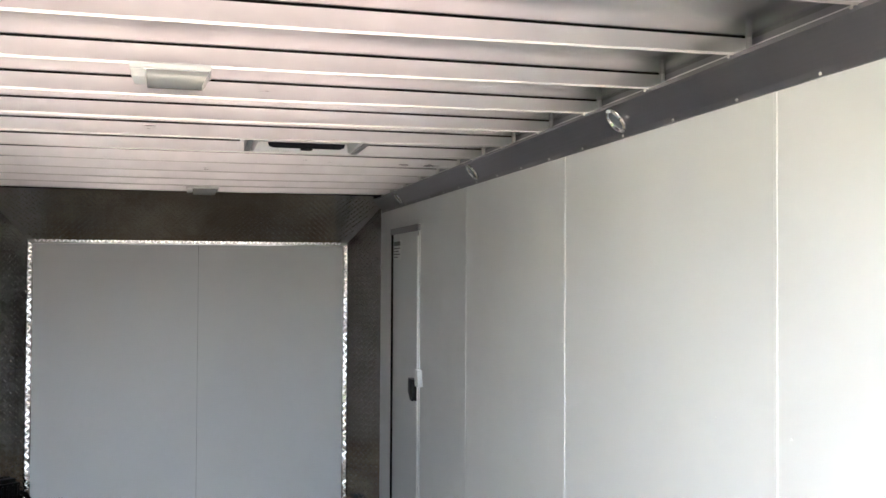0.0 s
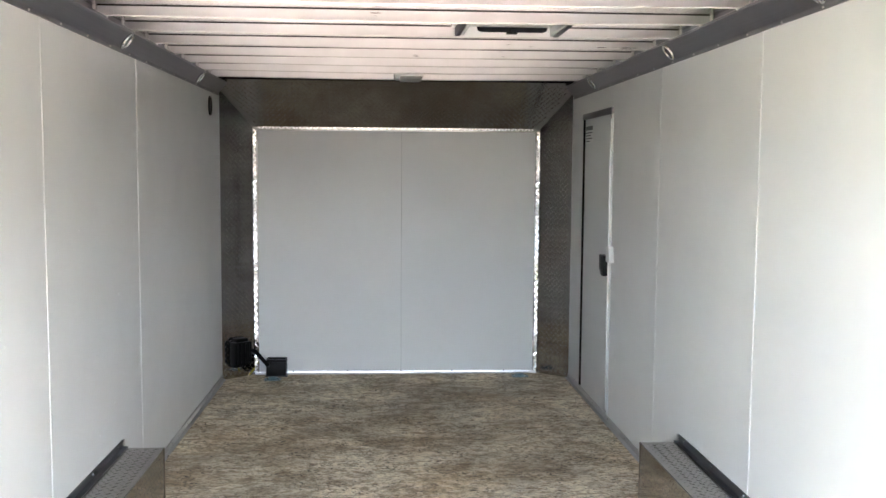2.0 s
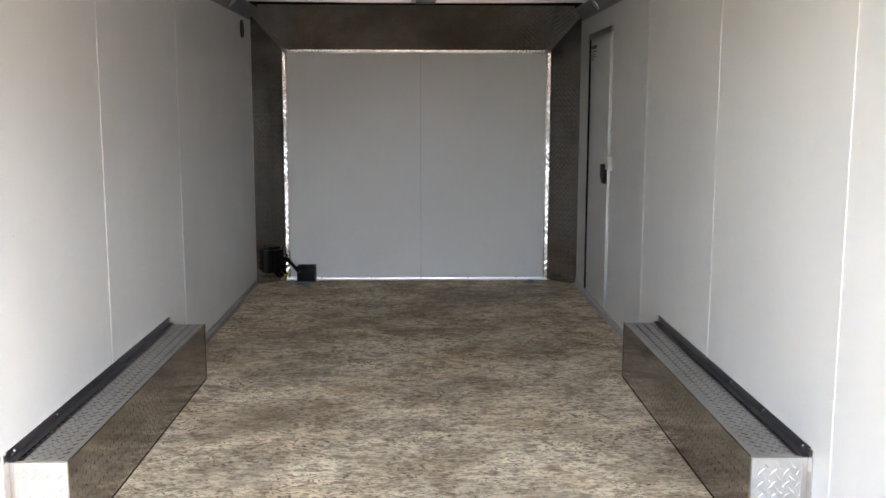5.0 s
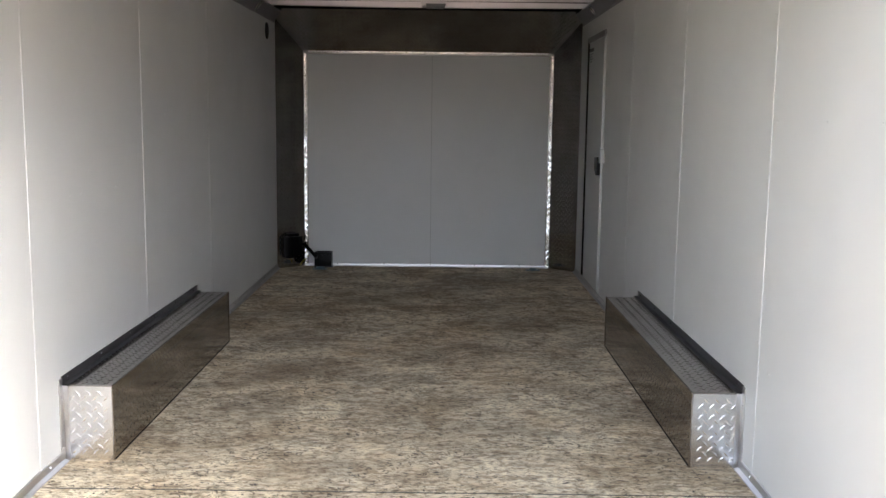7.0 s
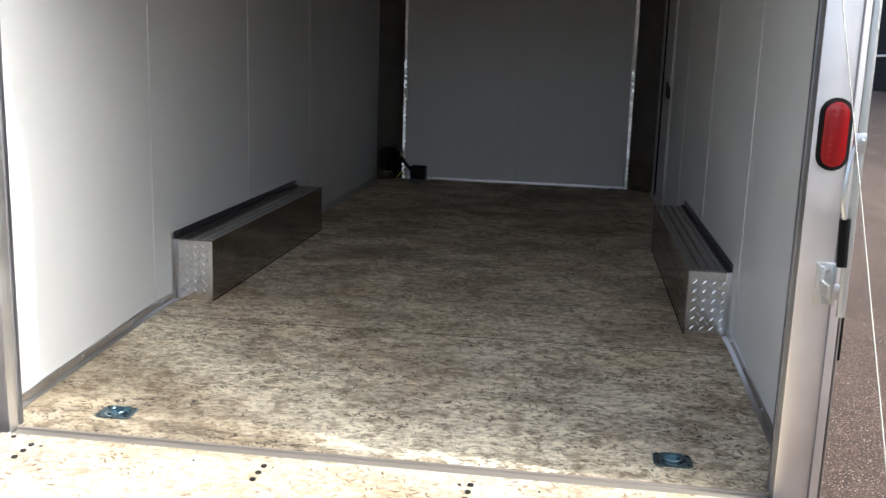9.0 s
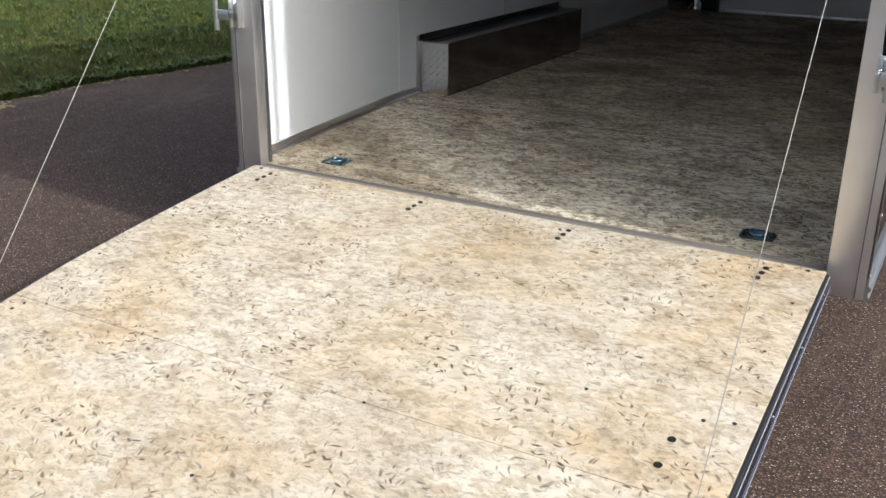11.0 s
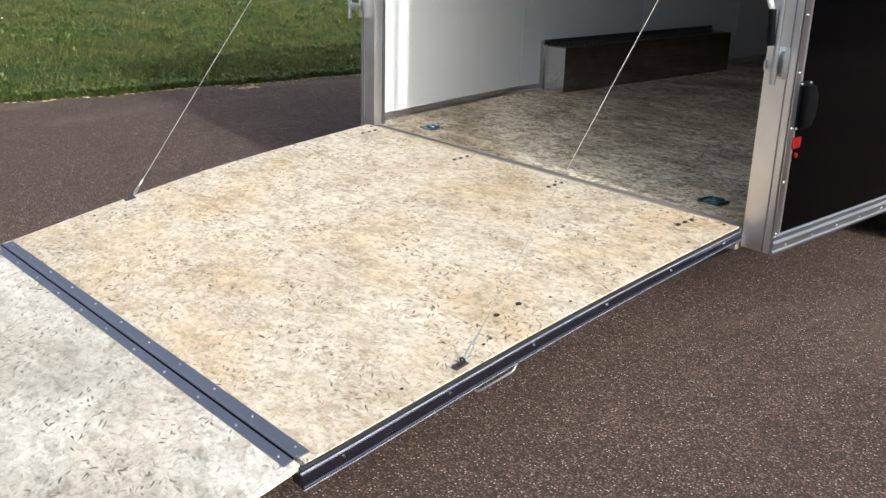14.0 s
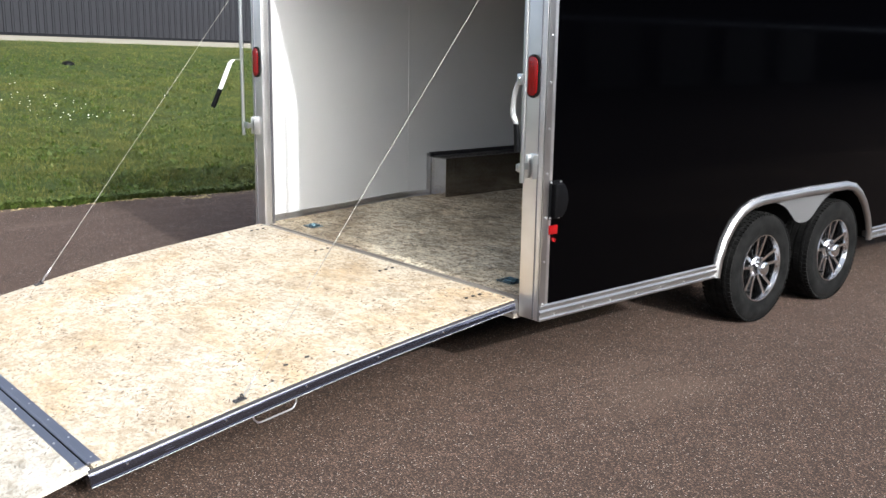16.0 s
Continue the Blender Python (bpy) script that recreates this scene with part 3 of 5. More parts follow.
def floor_slab(a, b, half, z0, z1):
    """A flat slab from a to b, notched on both sides over the wheels."""
    n0, n1 = max(a, CUT[0]), min(b, CUT[1])
    right = [(half, a)]
    if n0 < n1:
        right += ([(half, n0)] if n0 > a else []) + [(1.05, n0), (1.05, n1)] + ([(half, n1)] if n1 < b else [])
        if n0 == a:
            right = right[1:]
        if n1 < b:
            right += [(half, b)]
    else:
        right += [(half, b)]
    plan = right + [(-x, y) for x, y in right[::-1]]
    return Geo().prism([(x, y, z0) for x, y in plan], (0, 0, z1 - z0))


def make_floor():
    g = floor_slab(BEAVER, 6.12, OUT - 0.03, -0.125, -0.02)
    x = OUT - 0.03
    g.prism([(-x, REAR, DROP - 0.09), (-x, BEAVER, -0.125), (-x, BEAVER, -0.02), (-x, REAR, DROP - 0.02)], (2 * x, 0, 0))
    ob = single("floor", g, DARK, "worn brown plywood trailer floor, stained and dipping towards the rear", "floor", kind="structure", smooth=0)
    cuts = [REAR + 0.002, BEAVER, 2.41, 3.63, 4.85, 6.07]
    x = W + 0.005
    for i in range(5):
        a, b = cuts[i] + (0.005 if i == 1 else 0.001), cuts[i + 1] - (0.005 if i == 0 else 0.001)
        if i:
            s = floor_slab(a, b, x, -0.02, 0.0)
        else:
            s = Geo().prism([(-x, a, floor_z(a) - 0.02), (-x, b, floor_z(b) - 0.02), (-x, b, floor_z(b)), (-x, a, floor_z(a))], (2 * x, 0, 0))
        part("plywood_sheet", s, FLOOR_PLY, ob, smooth=0)
    s = Geo()
    for y, q in ((BEAVER, 0.0046), (2.41, 0.0009), (3.63, 0.0009), (4.85, 0.0009)):
        x = 1.04 if CUT[0] < y < CUT[1] else W - 0.024
        s.box(-x, y - q, -0.018, x, y + q, -0.0008)
    part("joint_filler", s, BOLT, ob, "dark strip filling the joint between the sheets", smooth=0)
    rng = random.Random(4)
    s = Geo()
    for y in [BEAVER - 0.03, BEAVER + 0.04, 1.55, 2.0, 2.38, 2.44, 2.8, 3.2, 3.6, 3.66, 4.1, 4.5, 0.5, 0.85]:
        for k in range(9):
            x, yy = -1.0 + 0.25 * k + rng.uniform(-0.02, 0.02), y + rng.uniform(-0.01, 0.01)
            screw(s, (x, yy, floor_z(yy)), (0, 0, 1), 0.005, 0.0012)
    small(part("floor_screws", s, BOLT, ob))
    g = Geo()
    g.box(-1.14, -0.004, DROP - 0.09, 1.14, REAR - 0.002, DROP - 0.004)
    g.box(-1.14, 0.048, DROP - 0.02, 1.14, 0.059, DROP + 0.004)
    single("threshold", g, SILL, "scuffed grey aluminium sill across the rear opening", "threshold", kind="structure", bevel=0.002)


def make_side_wall(s, seams, name, label):
    g = Geo()
    y0, y1 = 0.09, 5.90
    core = [(y0, -0.06)] + [(CUT[0], -0.06), (CUT[0], 0.272), (CUT[1], 0.272), (CUT[1], -0.06)] + [(6.1, -0.06), (6.1, 2.14), (y0, 2.14)]
    g.prism([(s * (W + 0.006), y, z) for y, z in core], (s * (OUT - 0.018 - W), 0, 0))
    door = s > 0
    ob = single(name, g, DARK, label, "wall", kind="structure", smooth=0)
    cuts = [y0] + seams + [y1]
    for a, b in zip(cuts, cuts[1:]):
        p = Geo()
        q = 0.0015
        if door and a < 4.7 < b:      # the last panel has the door opening
            p.box(s * W, a + q, -0.06, s * (W + 0.006), 4.70, 2.0)
            p.box(s * W, 5.475, -0.06, s * (W + 0.006), b, 2.0)
            p.box(s * W, 4.70, 1.835, s * (W + 0.006), 5.475, 2.0)
            p.box(s * W, 4.70, -0.06, s * (W + 0.006), 5.475, 0.05)
        else:
            c0, c1 = max(a + q, CUT[0]), min(b - q, CUT[1])
            if c0 < c1:
                p.box(s * W, c0, 0.275, s * (W + 0.006), c1, 2.0)
                for u0, u1 in ((a + q, c0), (c1, b - q)):
                    if u1 - u0 > 0.01:
                        p.box(s * W, u0, -0.06, s * (W + 0.006), u1, 2.0)
            else:
                p.box(s * W, a + q, -0.06, s * (W + 0.006), b - q, 2.0)
        part("wall_panel", p, WHITE, ob, smooth=0)
    p = Geo()
    for y in seams:
        p.box(s * (W - 0.0025), y - 0.006, 0.285 if CUT[0] < y < CUT[1] else -0.03, s * (W + 0.001), y + 0.006, 1.99)
    part("seam_strip", p, WHITE, ob, "thin white joint strip", bevel=0.0012)
    p = Geo()
    rng = random.Random(3 + s)
    for k in range(16):
        screw(p, (s * W, rng.uniform(0.4, 5.6), rng.choice((0.42, 0.95, 1.25, 0.5))), (-s, 0, 0), 0.0035, 0.002)
    small(part("panel_rivets", p, WHITE, ob))
    # base strip along the floor, broken by the wheel box
    for a, b in ((0.092, BEAVER), (BEAVER, 1.44), (3.335, 5.89)):
        p = Geo()
        za, zb = floor_z(a), floor_z(b)
        p.prism([(s * W, a, za), (s * (W - 0.022), a, za), (s * (W - 0.022), a, za + 0.004), (s * (W - 0.007), a, za + 0.010), (s * (W - 0.005), a, za + 0.036), (s * W, a, za + 0.038)], (0, b - a, zb - za))
        for k in range(int((b - a) / 0.4) + 1):
            y = min(a + 0.12 + 0.4 * k, b - 0.03)
            screw(p, (s * (W - 0.006), y, floor_z(y) + 0.024), (-s, 0, 0), 0.005, 0.003, 1)
        tagged(build("baseboard", p, [BASE, CHROME]), "grey aluminium strip along the foot of the wall", "baseboard", kind="structure")
    p = Geo()
    prof = [(W, 1.975), (W - 0.006, 1.975), (W - 0.006, 1.990)]
    for k in range(8):        # fine ridges along the slanted face
        x, z = W - 0.006 - 0.049 * (k + 0.5) / 8, 1.990 + 0.062 * (k + 0.5) / 8
        prof += [(x + 0.0022, z - 0.0026), (x + 0.0006, z + 0.0002)]
    prof += [(W - 0.055, 2.052), (W - 0.06, 2.056), (W - 0.06, 2.066), (W, 2.066)]
    p.prism([(s * x, 0.12, z) for x, z in prof], (0, 5.72, 0))
    for k in range(19):
        screw(p, (s * (W - 0.006), 0.25 + 0.3 * k, 1.981), (-s, 0, 0), 0.0042, 0.004, 1)
    tagged(build("cove_trim", p, [COVE, TRIM], bevel=0.0), "grey aluminium cove between wall and ceiling", "trim", kind="structure")
    return ob


def make_front_wall():
    g = Geo()
    g.box(-OUT + 0.04, NOSE + 0.01, -0.12, OUT - 0.04, NOSE + 0.06, 2.14)
    ob = single("wall_front", g, DARK, "white front wall framed with polished tread plate", "wall", kind="structure", smooth=0)
    for x0, x1 in ((-1.06, 0.0288), (0.0300, 1.06)):
        p = Geo()
        p.box(x0, NOSE, 0, x1, NOSE + 0.008, 1.80)
        part("wall_panel", p, WHITE, ob, smooth=0)
    p = Geo()
    p.prism([(-1.02, NOSE, 0.0), (-1.02, NOSE - 0.028, 0.0), (-1.02, NOSE - 0.028, 0.004), (-1.02, NOSE - 0.008, 0.008), (-1.02, NOSE - 0.006, 0.018), (-1.02, NOSE, 0.02)], (2.04, 0, 0))
    for x in (-0.75, -0.36, 0.03, 0.40, 0.78):
        screw(p, (x, NOSE - 0.007, 0.02), (0, -1, 0), 0.006, 0.003, 1)
    part("bottom_strip", p, [TRIM, BOLT], ob, "bright aluminium strip at the floor")
    # slanted corner panels and header of tread plate
    for s in (-1, 1):
        a, b = Vector((s * W, 5.888, 0)), Vector((s * 1.025, NOSE - 0.004, 0))
        u = (b - a).normalized()
        nrm = Vector((-s * u.y, s * u.x, 0)).normalized()
        if nrm.y > 0:
            nrm = -nrm
        p = Geo()
        top_a, top_b = 2.02, 1.775
        p.prism([a, b, b + Vector((0, 0, top_b)), a + Vector((0, 0, top_a))], -nrm * 0.004)
        L = (b - a).length
        p.treads(a, u, (0, 0, 1), nrm, L, 2.0, 0.040, 0, 0.0013, keep=lambda i, j, L=L: j < top_a - 0.03 - (top_a - top_b) * i / L)
        part("corner_panel", p, TREAD, ob, "polished tread-plate corner panel", smooth=0, fix=False)
    p = Geo()
    q = [Vector((-1.20, 5.833, 2.085)), Vector((1.20, 5.833, 2.085)), Vector((W, 5.888, 2.017)), Vector((1.027, NOSE - 0.004, 1.775)), Vector((-1.027, NOSE - 0.004, 1.775)), Vector((-W, 5.888, 2.017))]
    slope = (q[3] - Vector((1.027, 5.833, 2.085))).normalized()
    nrm = slope.cross(Vector((1, 0, 0))).normalized()
    if nrm.y > 0:
        nrm = -nrm
    p.prism(q, -nrm * 0.004)
    ln = (Vector((0, NOSE - 0.004, 1.775)) - Vector((0, 5.833, 2.085))).length
    p.treads((-1.2, 5.833, 2.085), (1, 0, 0), slope, nrm, 2.4, ln, 0.040, 0, 0.0005, keep=lambda i, j: abs(i - 1.2) < 1.19 - 0.2 * max(0, j / ln - 0.2) / 0.8)
    part("header_panel", p, TREAD, ob, "polished tread-plate header panel", smooth=0, fix=False)
    # bright edge strips round the white panel
    p = Geo()
    for s in (-1, 1):
        p.box(s * 1.032, NOSE - 0.005, 0, s * 0.992, NOSE - 0.002, 1.79)
        chevrons(p, (s * 1.012 - 0.02, NOSE - 0.005, 0.005), (0, 0, 1), (1, 0, 0), (0, -1, 0), 1.76, 1, s)
    p.box(-0.992, NOSE - 0.005, 1.752, 0.992, NOSE - 0.002, 1.79)
    chevrons(p, (-0.99, NOSE - 0.005, 1.751), (1, 0, 0), (0, 0, 1), (0, -1, 0), 1.97, 1)
    part("edge_strip", p, [TREAD, GLINT], ob, "glinting tread-plate edge strip", smooth=0, fix=False)


BOWS = [0.16, 0.565, 0.97] + [1.375 + 0.405 * k for k in range(11)]
VENT = (0.22, 3.045, 0.62, 3.385)      # opening of the roof vent


def make_ceiling():
    g = Geo()
    x0, y0, x1, y1 = VENT
    for a, b, c, d in ((-W, 0.09, W, y0), (-W, y1, W, 5.90), (-W, y0, x0, y1), (x1, y0, W, y1)):
        g.box(a, b, TOP, c, d, TOP + 0.012)
    for y in BOWS:
        e, m, lo, hi = W - 0.030, 0.30, 2.0605, 2.0685        # the foot rises towards both ends, over the coves
        g.prism([(-e, y, 2.102), (-e, y, hi), (-m, y, lo), (m, y, lo), (e, y, hi), (e, y, 2.102)], (0, 0.014, 0), 1)
        for xa, za, xb, zb in ((-e, hi, -m, lo), (-m, lo, m, lo), (m, lo, e, hi)):       # turned lip under the bow
            g.prism([(xa, y - 0.0025, za), (xa, y, za - 0.005), (xa, y + 0.006, za)], (xb - xa, 0, zb - za), 3)
        g.box(-e, y + 0.003, 2.102, e, y + 0.012, 2.107, 2)        # black bar in place of the shadow gap over it
        for s in (-1, 1):
            g.cyl((s * (W - 0.020), y + 0.006, 2.066), (s * (W - 0.020), y + 0.006, 2.106), 0.0075, 10, 3)
            screw(g, (s * (W - 0.067), y + 0.010, hi - 0.0065), (0, 0, -1), 0.004, 0.003, 3)
    for s in (-1, 1):
        g.box(s * (W - 0.010), 0.12, 2.066, s * (W - 0.004), 5.84, 2.090, 1)        # bright rail behind the cove
        g.box(s * (W - 0.006), 0.12, 2.090, s * (W - 0.001), 5.84, TOP, 4)
    single("ceiling", g, [SKIN, BOW, DARK, TRIM, COVE], "bare aluminium ceiling with bright cross bows", "ceiling", kind="structure", smooth=0)


make_floor()
make_side_wall(-1, [1.25, 2.465, 3.68], "wall_left", "white panelled side wall with fine vertical joints")
make_side_wall(1, [1.31, 2.52, 3.745], "wall_right", "white panelled side wall with a flush entry door")
make_front_wall()
make_ceiling()

# ---------------- fixtures of the room ----------------


def wheel_box(s):
    x0, y0, y1, h = 1.045, 1.457, 3.315, 0.279
    ob = thing("wheel_box", (s * 1.13, 2.38, 0), "polished tread-plate wheel box along the foot of the white wall", "wheel box", "wheel boxes")
    g = Geo()
    g.box(s * x0, y0, 0.001, s * (x0 + 0.004), y1, h)
    g.box(s * (x0 + 0.004), y0, h - 0.004, s * (W - 0.001), y1, h)
    g.treads((s * x0, y0, 0.0), (0, 1, 0), (0, 0, 1), (-s, 0, 0), y1 - y0, h, 0.040, 0, 0.0012, 0.0145, 0.0042)
    g.treads((min(s * x0, s * W), y0, h), (1, 0, 0), (0, 1, 0), (0, 0, 1), W - x0, y1 - y0, 0.040, 0, 0.0014, 0.0145, 0.004)
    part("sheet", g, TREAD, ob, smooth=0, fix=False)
    for y, d in ((y0, -1), (y1, 1)):
        g = Geo()
        g.box(s * (x0 + 0.0042), y, 0.001, s * (W - 0.001), y - d * 0.004, h - 0.0042)
        g.treads((min(s * x0, s * W) + 0.003, y, 0), (1, 0, 0), (0, 0, 1), (0, d, 0), W - x0 - 0.006, h, 0.040, 0, 0.0010)
        part("end_plate", g, END_PLATE, ob, "tread-plate end with the ramp's reflection in its pale colour", smooth=0, fix=False)
    g = Geo()
    for y in (y0, y1):
        g.cyl((s * x0, y, 0), (s * x0, y, h), 0.003, 8)
    g.cyl((s * x0, y0, h), (s * x0, y1, h), 0.0025, 8)
    g.cyl((s * x0, y0, h), (s * W, y0, h), 0.0025, 8)
    part("folded_edge", g, TREAD, ob)
    g = Geo()
    # black strip drawn in for the shadow where the box meets the floor
    g.box(s * (x0 - 0.0025), y0 + 0.002, 0.0005, s * (x0 + 0.002), y1, 0.003)
    part("floor_sealant", g, DARK, ob, "black strip standing for the shadow gap at the floor")
    g = Geo()
    g.box(s * W, y0 - 0.012, h + 0.002, s * (W - 0.004), y1 + 0.012, h + 0.034)
    g.box(s * W, y0 - 0.012, h + 0.001, s * (W - 0.026), y1 + 0.012, h + 0.0045)
    for k in range(6):
        screw(g, (s * (W - 0.004), y0 + 0.04 + 0.35 * k, h + 0.021), (-s, 0, 0), 0.006, 0.004, 1)
    part("wall_flange", g, [DARK_TRIM, CHROME], ob, "dark steel flange with screws", bevel=0.001)
    for y, d in ((y0, -1), (y1, 1)):
        g = Geo()
        g.box(s * W, y, 0.0, s * (W - 0.004), y + d * 0.036, h + 0.03)
        g.box(s * W, y, 0.0, s * (W - 0.022), y + d * 0.004, h + 0.0)
        screw(g, (s * (W - 0.004), y + d * 0.02, 0.24), (-s, 0, 0), 0.005, 0.003, 1)
        screw(g, (s * (W - 0.004), y + d * 0.02, 0.05), (-s, 0, 0), 0.005, 0.003, 1)
        part("end_flange", g, [TRIM, CHROME], ob, "bright aluminium end flange", bevel=0.001)
    return ob


def tie_down(x, y):
    z = floor_z(y)
    ob = thing("tie_down_ring", (x, y, z), "zinc tie-down ring recessed in the plywood floor", "tie-down ring", "floor tie-downs")
    g = Geo()
    a, b = 0.058, 0.048
    out = [(a * sx - sx * c, b * sy - sy * d) for sx, sy, c, d in ((-1, -1, 0.012, 0), (1, -1, 0.012, 0), (1, -1, 0, 0.012), (1, 1, 0, 0.012), (1, 1, 0.012, 0), (-1, 1, 0.012, 0), (-1, 1, 0, 0.012), (-1, -1, 0, 0.012))]
    g.prism([(x + p, y + q, z + 0.0005) for p, q in out], (0, 0, 0.003))
    part("plate", g, ZINC_DARK, ob, smooth=0)
    g = Geo()
    g.lathe([(0.041, 0.0036), (0.040, 0.0046), (0.034, 0.0038), (0.0, 0.0034)], (x, y, z + 0.0005), "z", 20)
    part("cup", g, ZINC, ob)
    g = Geo()
    g.tube([(x + 0.026 * math.cos(k), y + 0.026 * math.sin(k), z + 0.010) for k in (math.tau * i / 24 for i in range(25))], 0.0042, 8)
    g.box(x - 0.03, y + 0.018, z + 0.003, x + 0.03, y + 0.030, z + 0.014)
    part("ring", g, ZINC_DARK, ob, bevel=0.0)
    g = Geo()
    for p, q in ((-0.045, -0.035), (0.045, -0.035), (0.045, 0.035), (-0.045, 0.035)):
        screw(g, (x + p, y + q, z + 0.0035), (0, 0, 1), 0.006, 0.003)
    small(part("bolts", g, BOLT, ob))


def ceiling_lamp(x, y):
    z = 2.056
    ob = thing("ceiling_lamp", (x, y, z), "white plastic dome lamp on a ceiling bow, switched off", "ceiling lamp", "dome lamps")
    g = Geo()
    w, d = 0.089, 0.055
    g.prism([(x - w, y - d, z - 0.016), (x + w, y - d, z - 0.016), (x + w, y + d, z - 0.016), (x - w, y + d, z - 0.016)], (0, 0, 0.016))
    g.prism([(x - w + 0.004, y - d + 0.004, z - 0.034), (x - w + 0.035, y - d + 0.004, z - 0.034), (x - w + 0.035, y + d - 0.004, z - 0.034), (x - w + 0.004, y + d - 0.004, z - 0.034)], (0, 0, 0.019))
    part("housing", g, LAMP_WHITE, ob, bevel=0.005)
    g = Geo()
    prof = [(-0.050, 0.0), (-0.046, -0.020), (-0.030, -0.031), (0.0, -0.035), (0.030, -0.031), (0.046, -0.020), (0.050, 0.0)]
    g.prism([(x - w + 0.037, y + p, z - 0.014 + q) for p, q in prof], (0.138, 0, 0))
    g.v = [(p[0] - (0.55 * (z - 0.014 - p[2]) if p[0] > x else 0.0), p[1], p[2]) for p in g.v]
    for k in range(10):
        g.box(x - w + 0.044 + 0.0095 * k, y - 0.047, z - 0.030, x - w + 0.047 + 0.0095 * k, y - 0.0455, z - 0.014)
    part("lens", g, LENS, ob, "ribbed clear lens", smooth=50)


def cove_light(s, y):
    c = Vector((s * (W - 0.033), y, 2.024))
    nrm = Vector((-s * 0.784, 0, -0.62)).normalized()
    ob = thing("cove_puck_light", c, "small round chrome-rimmed puck light in the cove", "puck light", "cove lights")
    u, v = Vector((0, 1, 0)), nrm.cross(Vector((0, 1, 0)))
    g = Geo()
    g.tube([c + nrm * 0.006 + 0.034 * (math.cos(k) * u + math.sin(k) * v) for k in (math.tau * i / 28 for i in range(29))], 0.0065, 8)
    part("bezel", g, CHROME, ob)
    g = Geo()
    g.cyl(c - nrm * 0.004, c + nrm * 0.006, 0.031, 24)
    part("lens", g, PUCK, ob)


def roof_vent():
    x0, y0, x1, y1 = VENT
    ob = thing("roof_vent", ((x0 + x1) / 2, (y0 + y1) / 2, TOP), "white-framed roof vent with a dark smoked lid", "roof vent")
    g = Geo()
    t = 0.028
    for a, b, c, d in ((x0 - t, y0 - t, x1 + t, y0), (x0 - t, y1, x1 + t, y1 + t), (x0 - t, y0, x0, y1), (x1, y0, x1 + t, y1)):
        g.box(a, b, TOP - 0.008, c, d, TOP - 0.002)
    part("frame", g, STEEL, ob, bevel=0.002)
    g = Geo()
    for a, b, c, d in ((x0, y0, x0 + 0.004, y1), (x1 - 0.004, y0, x1, y1), (x0, y0, x1, y0 + 0.004), (x0, y1 - 0.004, x1, y1)):
        g.box(a, b, TOP - 0.004, c, d, TOP + 0.075)
    part("throat", g, STEEL, ob, "bare metal throat")
    g = Geo()
    lip = 3.393
    for q in (0.236, 0.622):
        g.box(q, 3.05, 2.066, q + 0.012, lip, 2.104)
    g.box(0.236, lip - 0.006, 2.063, 0.634, lip, 2.104)
    part("inner_flange", g, LAMP_WHITE, ob, bevel=0.002)
    g = Geo()
    g.prism([(q, lip - 0.010, z) for q, z in ((0.298, 2.113), (0.616, 2.113), (0.606, 2.086), (0.588, 2.0795), (0.322, 2.0795), (0.306, 2.086))], (0, 0.006, 0))
    part("screen", g, SMOKE, ob, "dark insect screen")
    g = Geo()
    g.box(0.430, lip - 0.024, 2.071, 0.478, lip - 0.004, 2.0805)
    part("latch_knob", g, BLACK_PLASTIC, ob, bevel=0.003)
    for q in (0.208, 0.636):
        g = Geo()
        g.box(q, 3.036, 2.062, q + 0.022, lip, 2.104)
        part("side_channel", g, COVE, ob, "bare metal framing beside the vent", bevel=0.002)
    g = Geo()
    g.box(x0 - 0.02, y0 - 0.02, TOP + 0.075, x1 + 0.02, y1 + 0.02, TOP + 0.095)
    part("lid", g, SMOKE, ob, "smoked plastic lid", bevel=0.006)


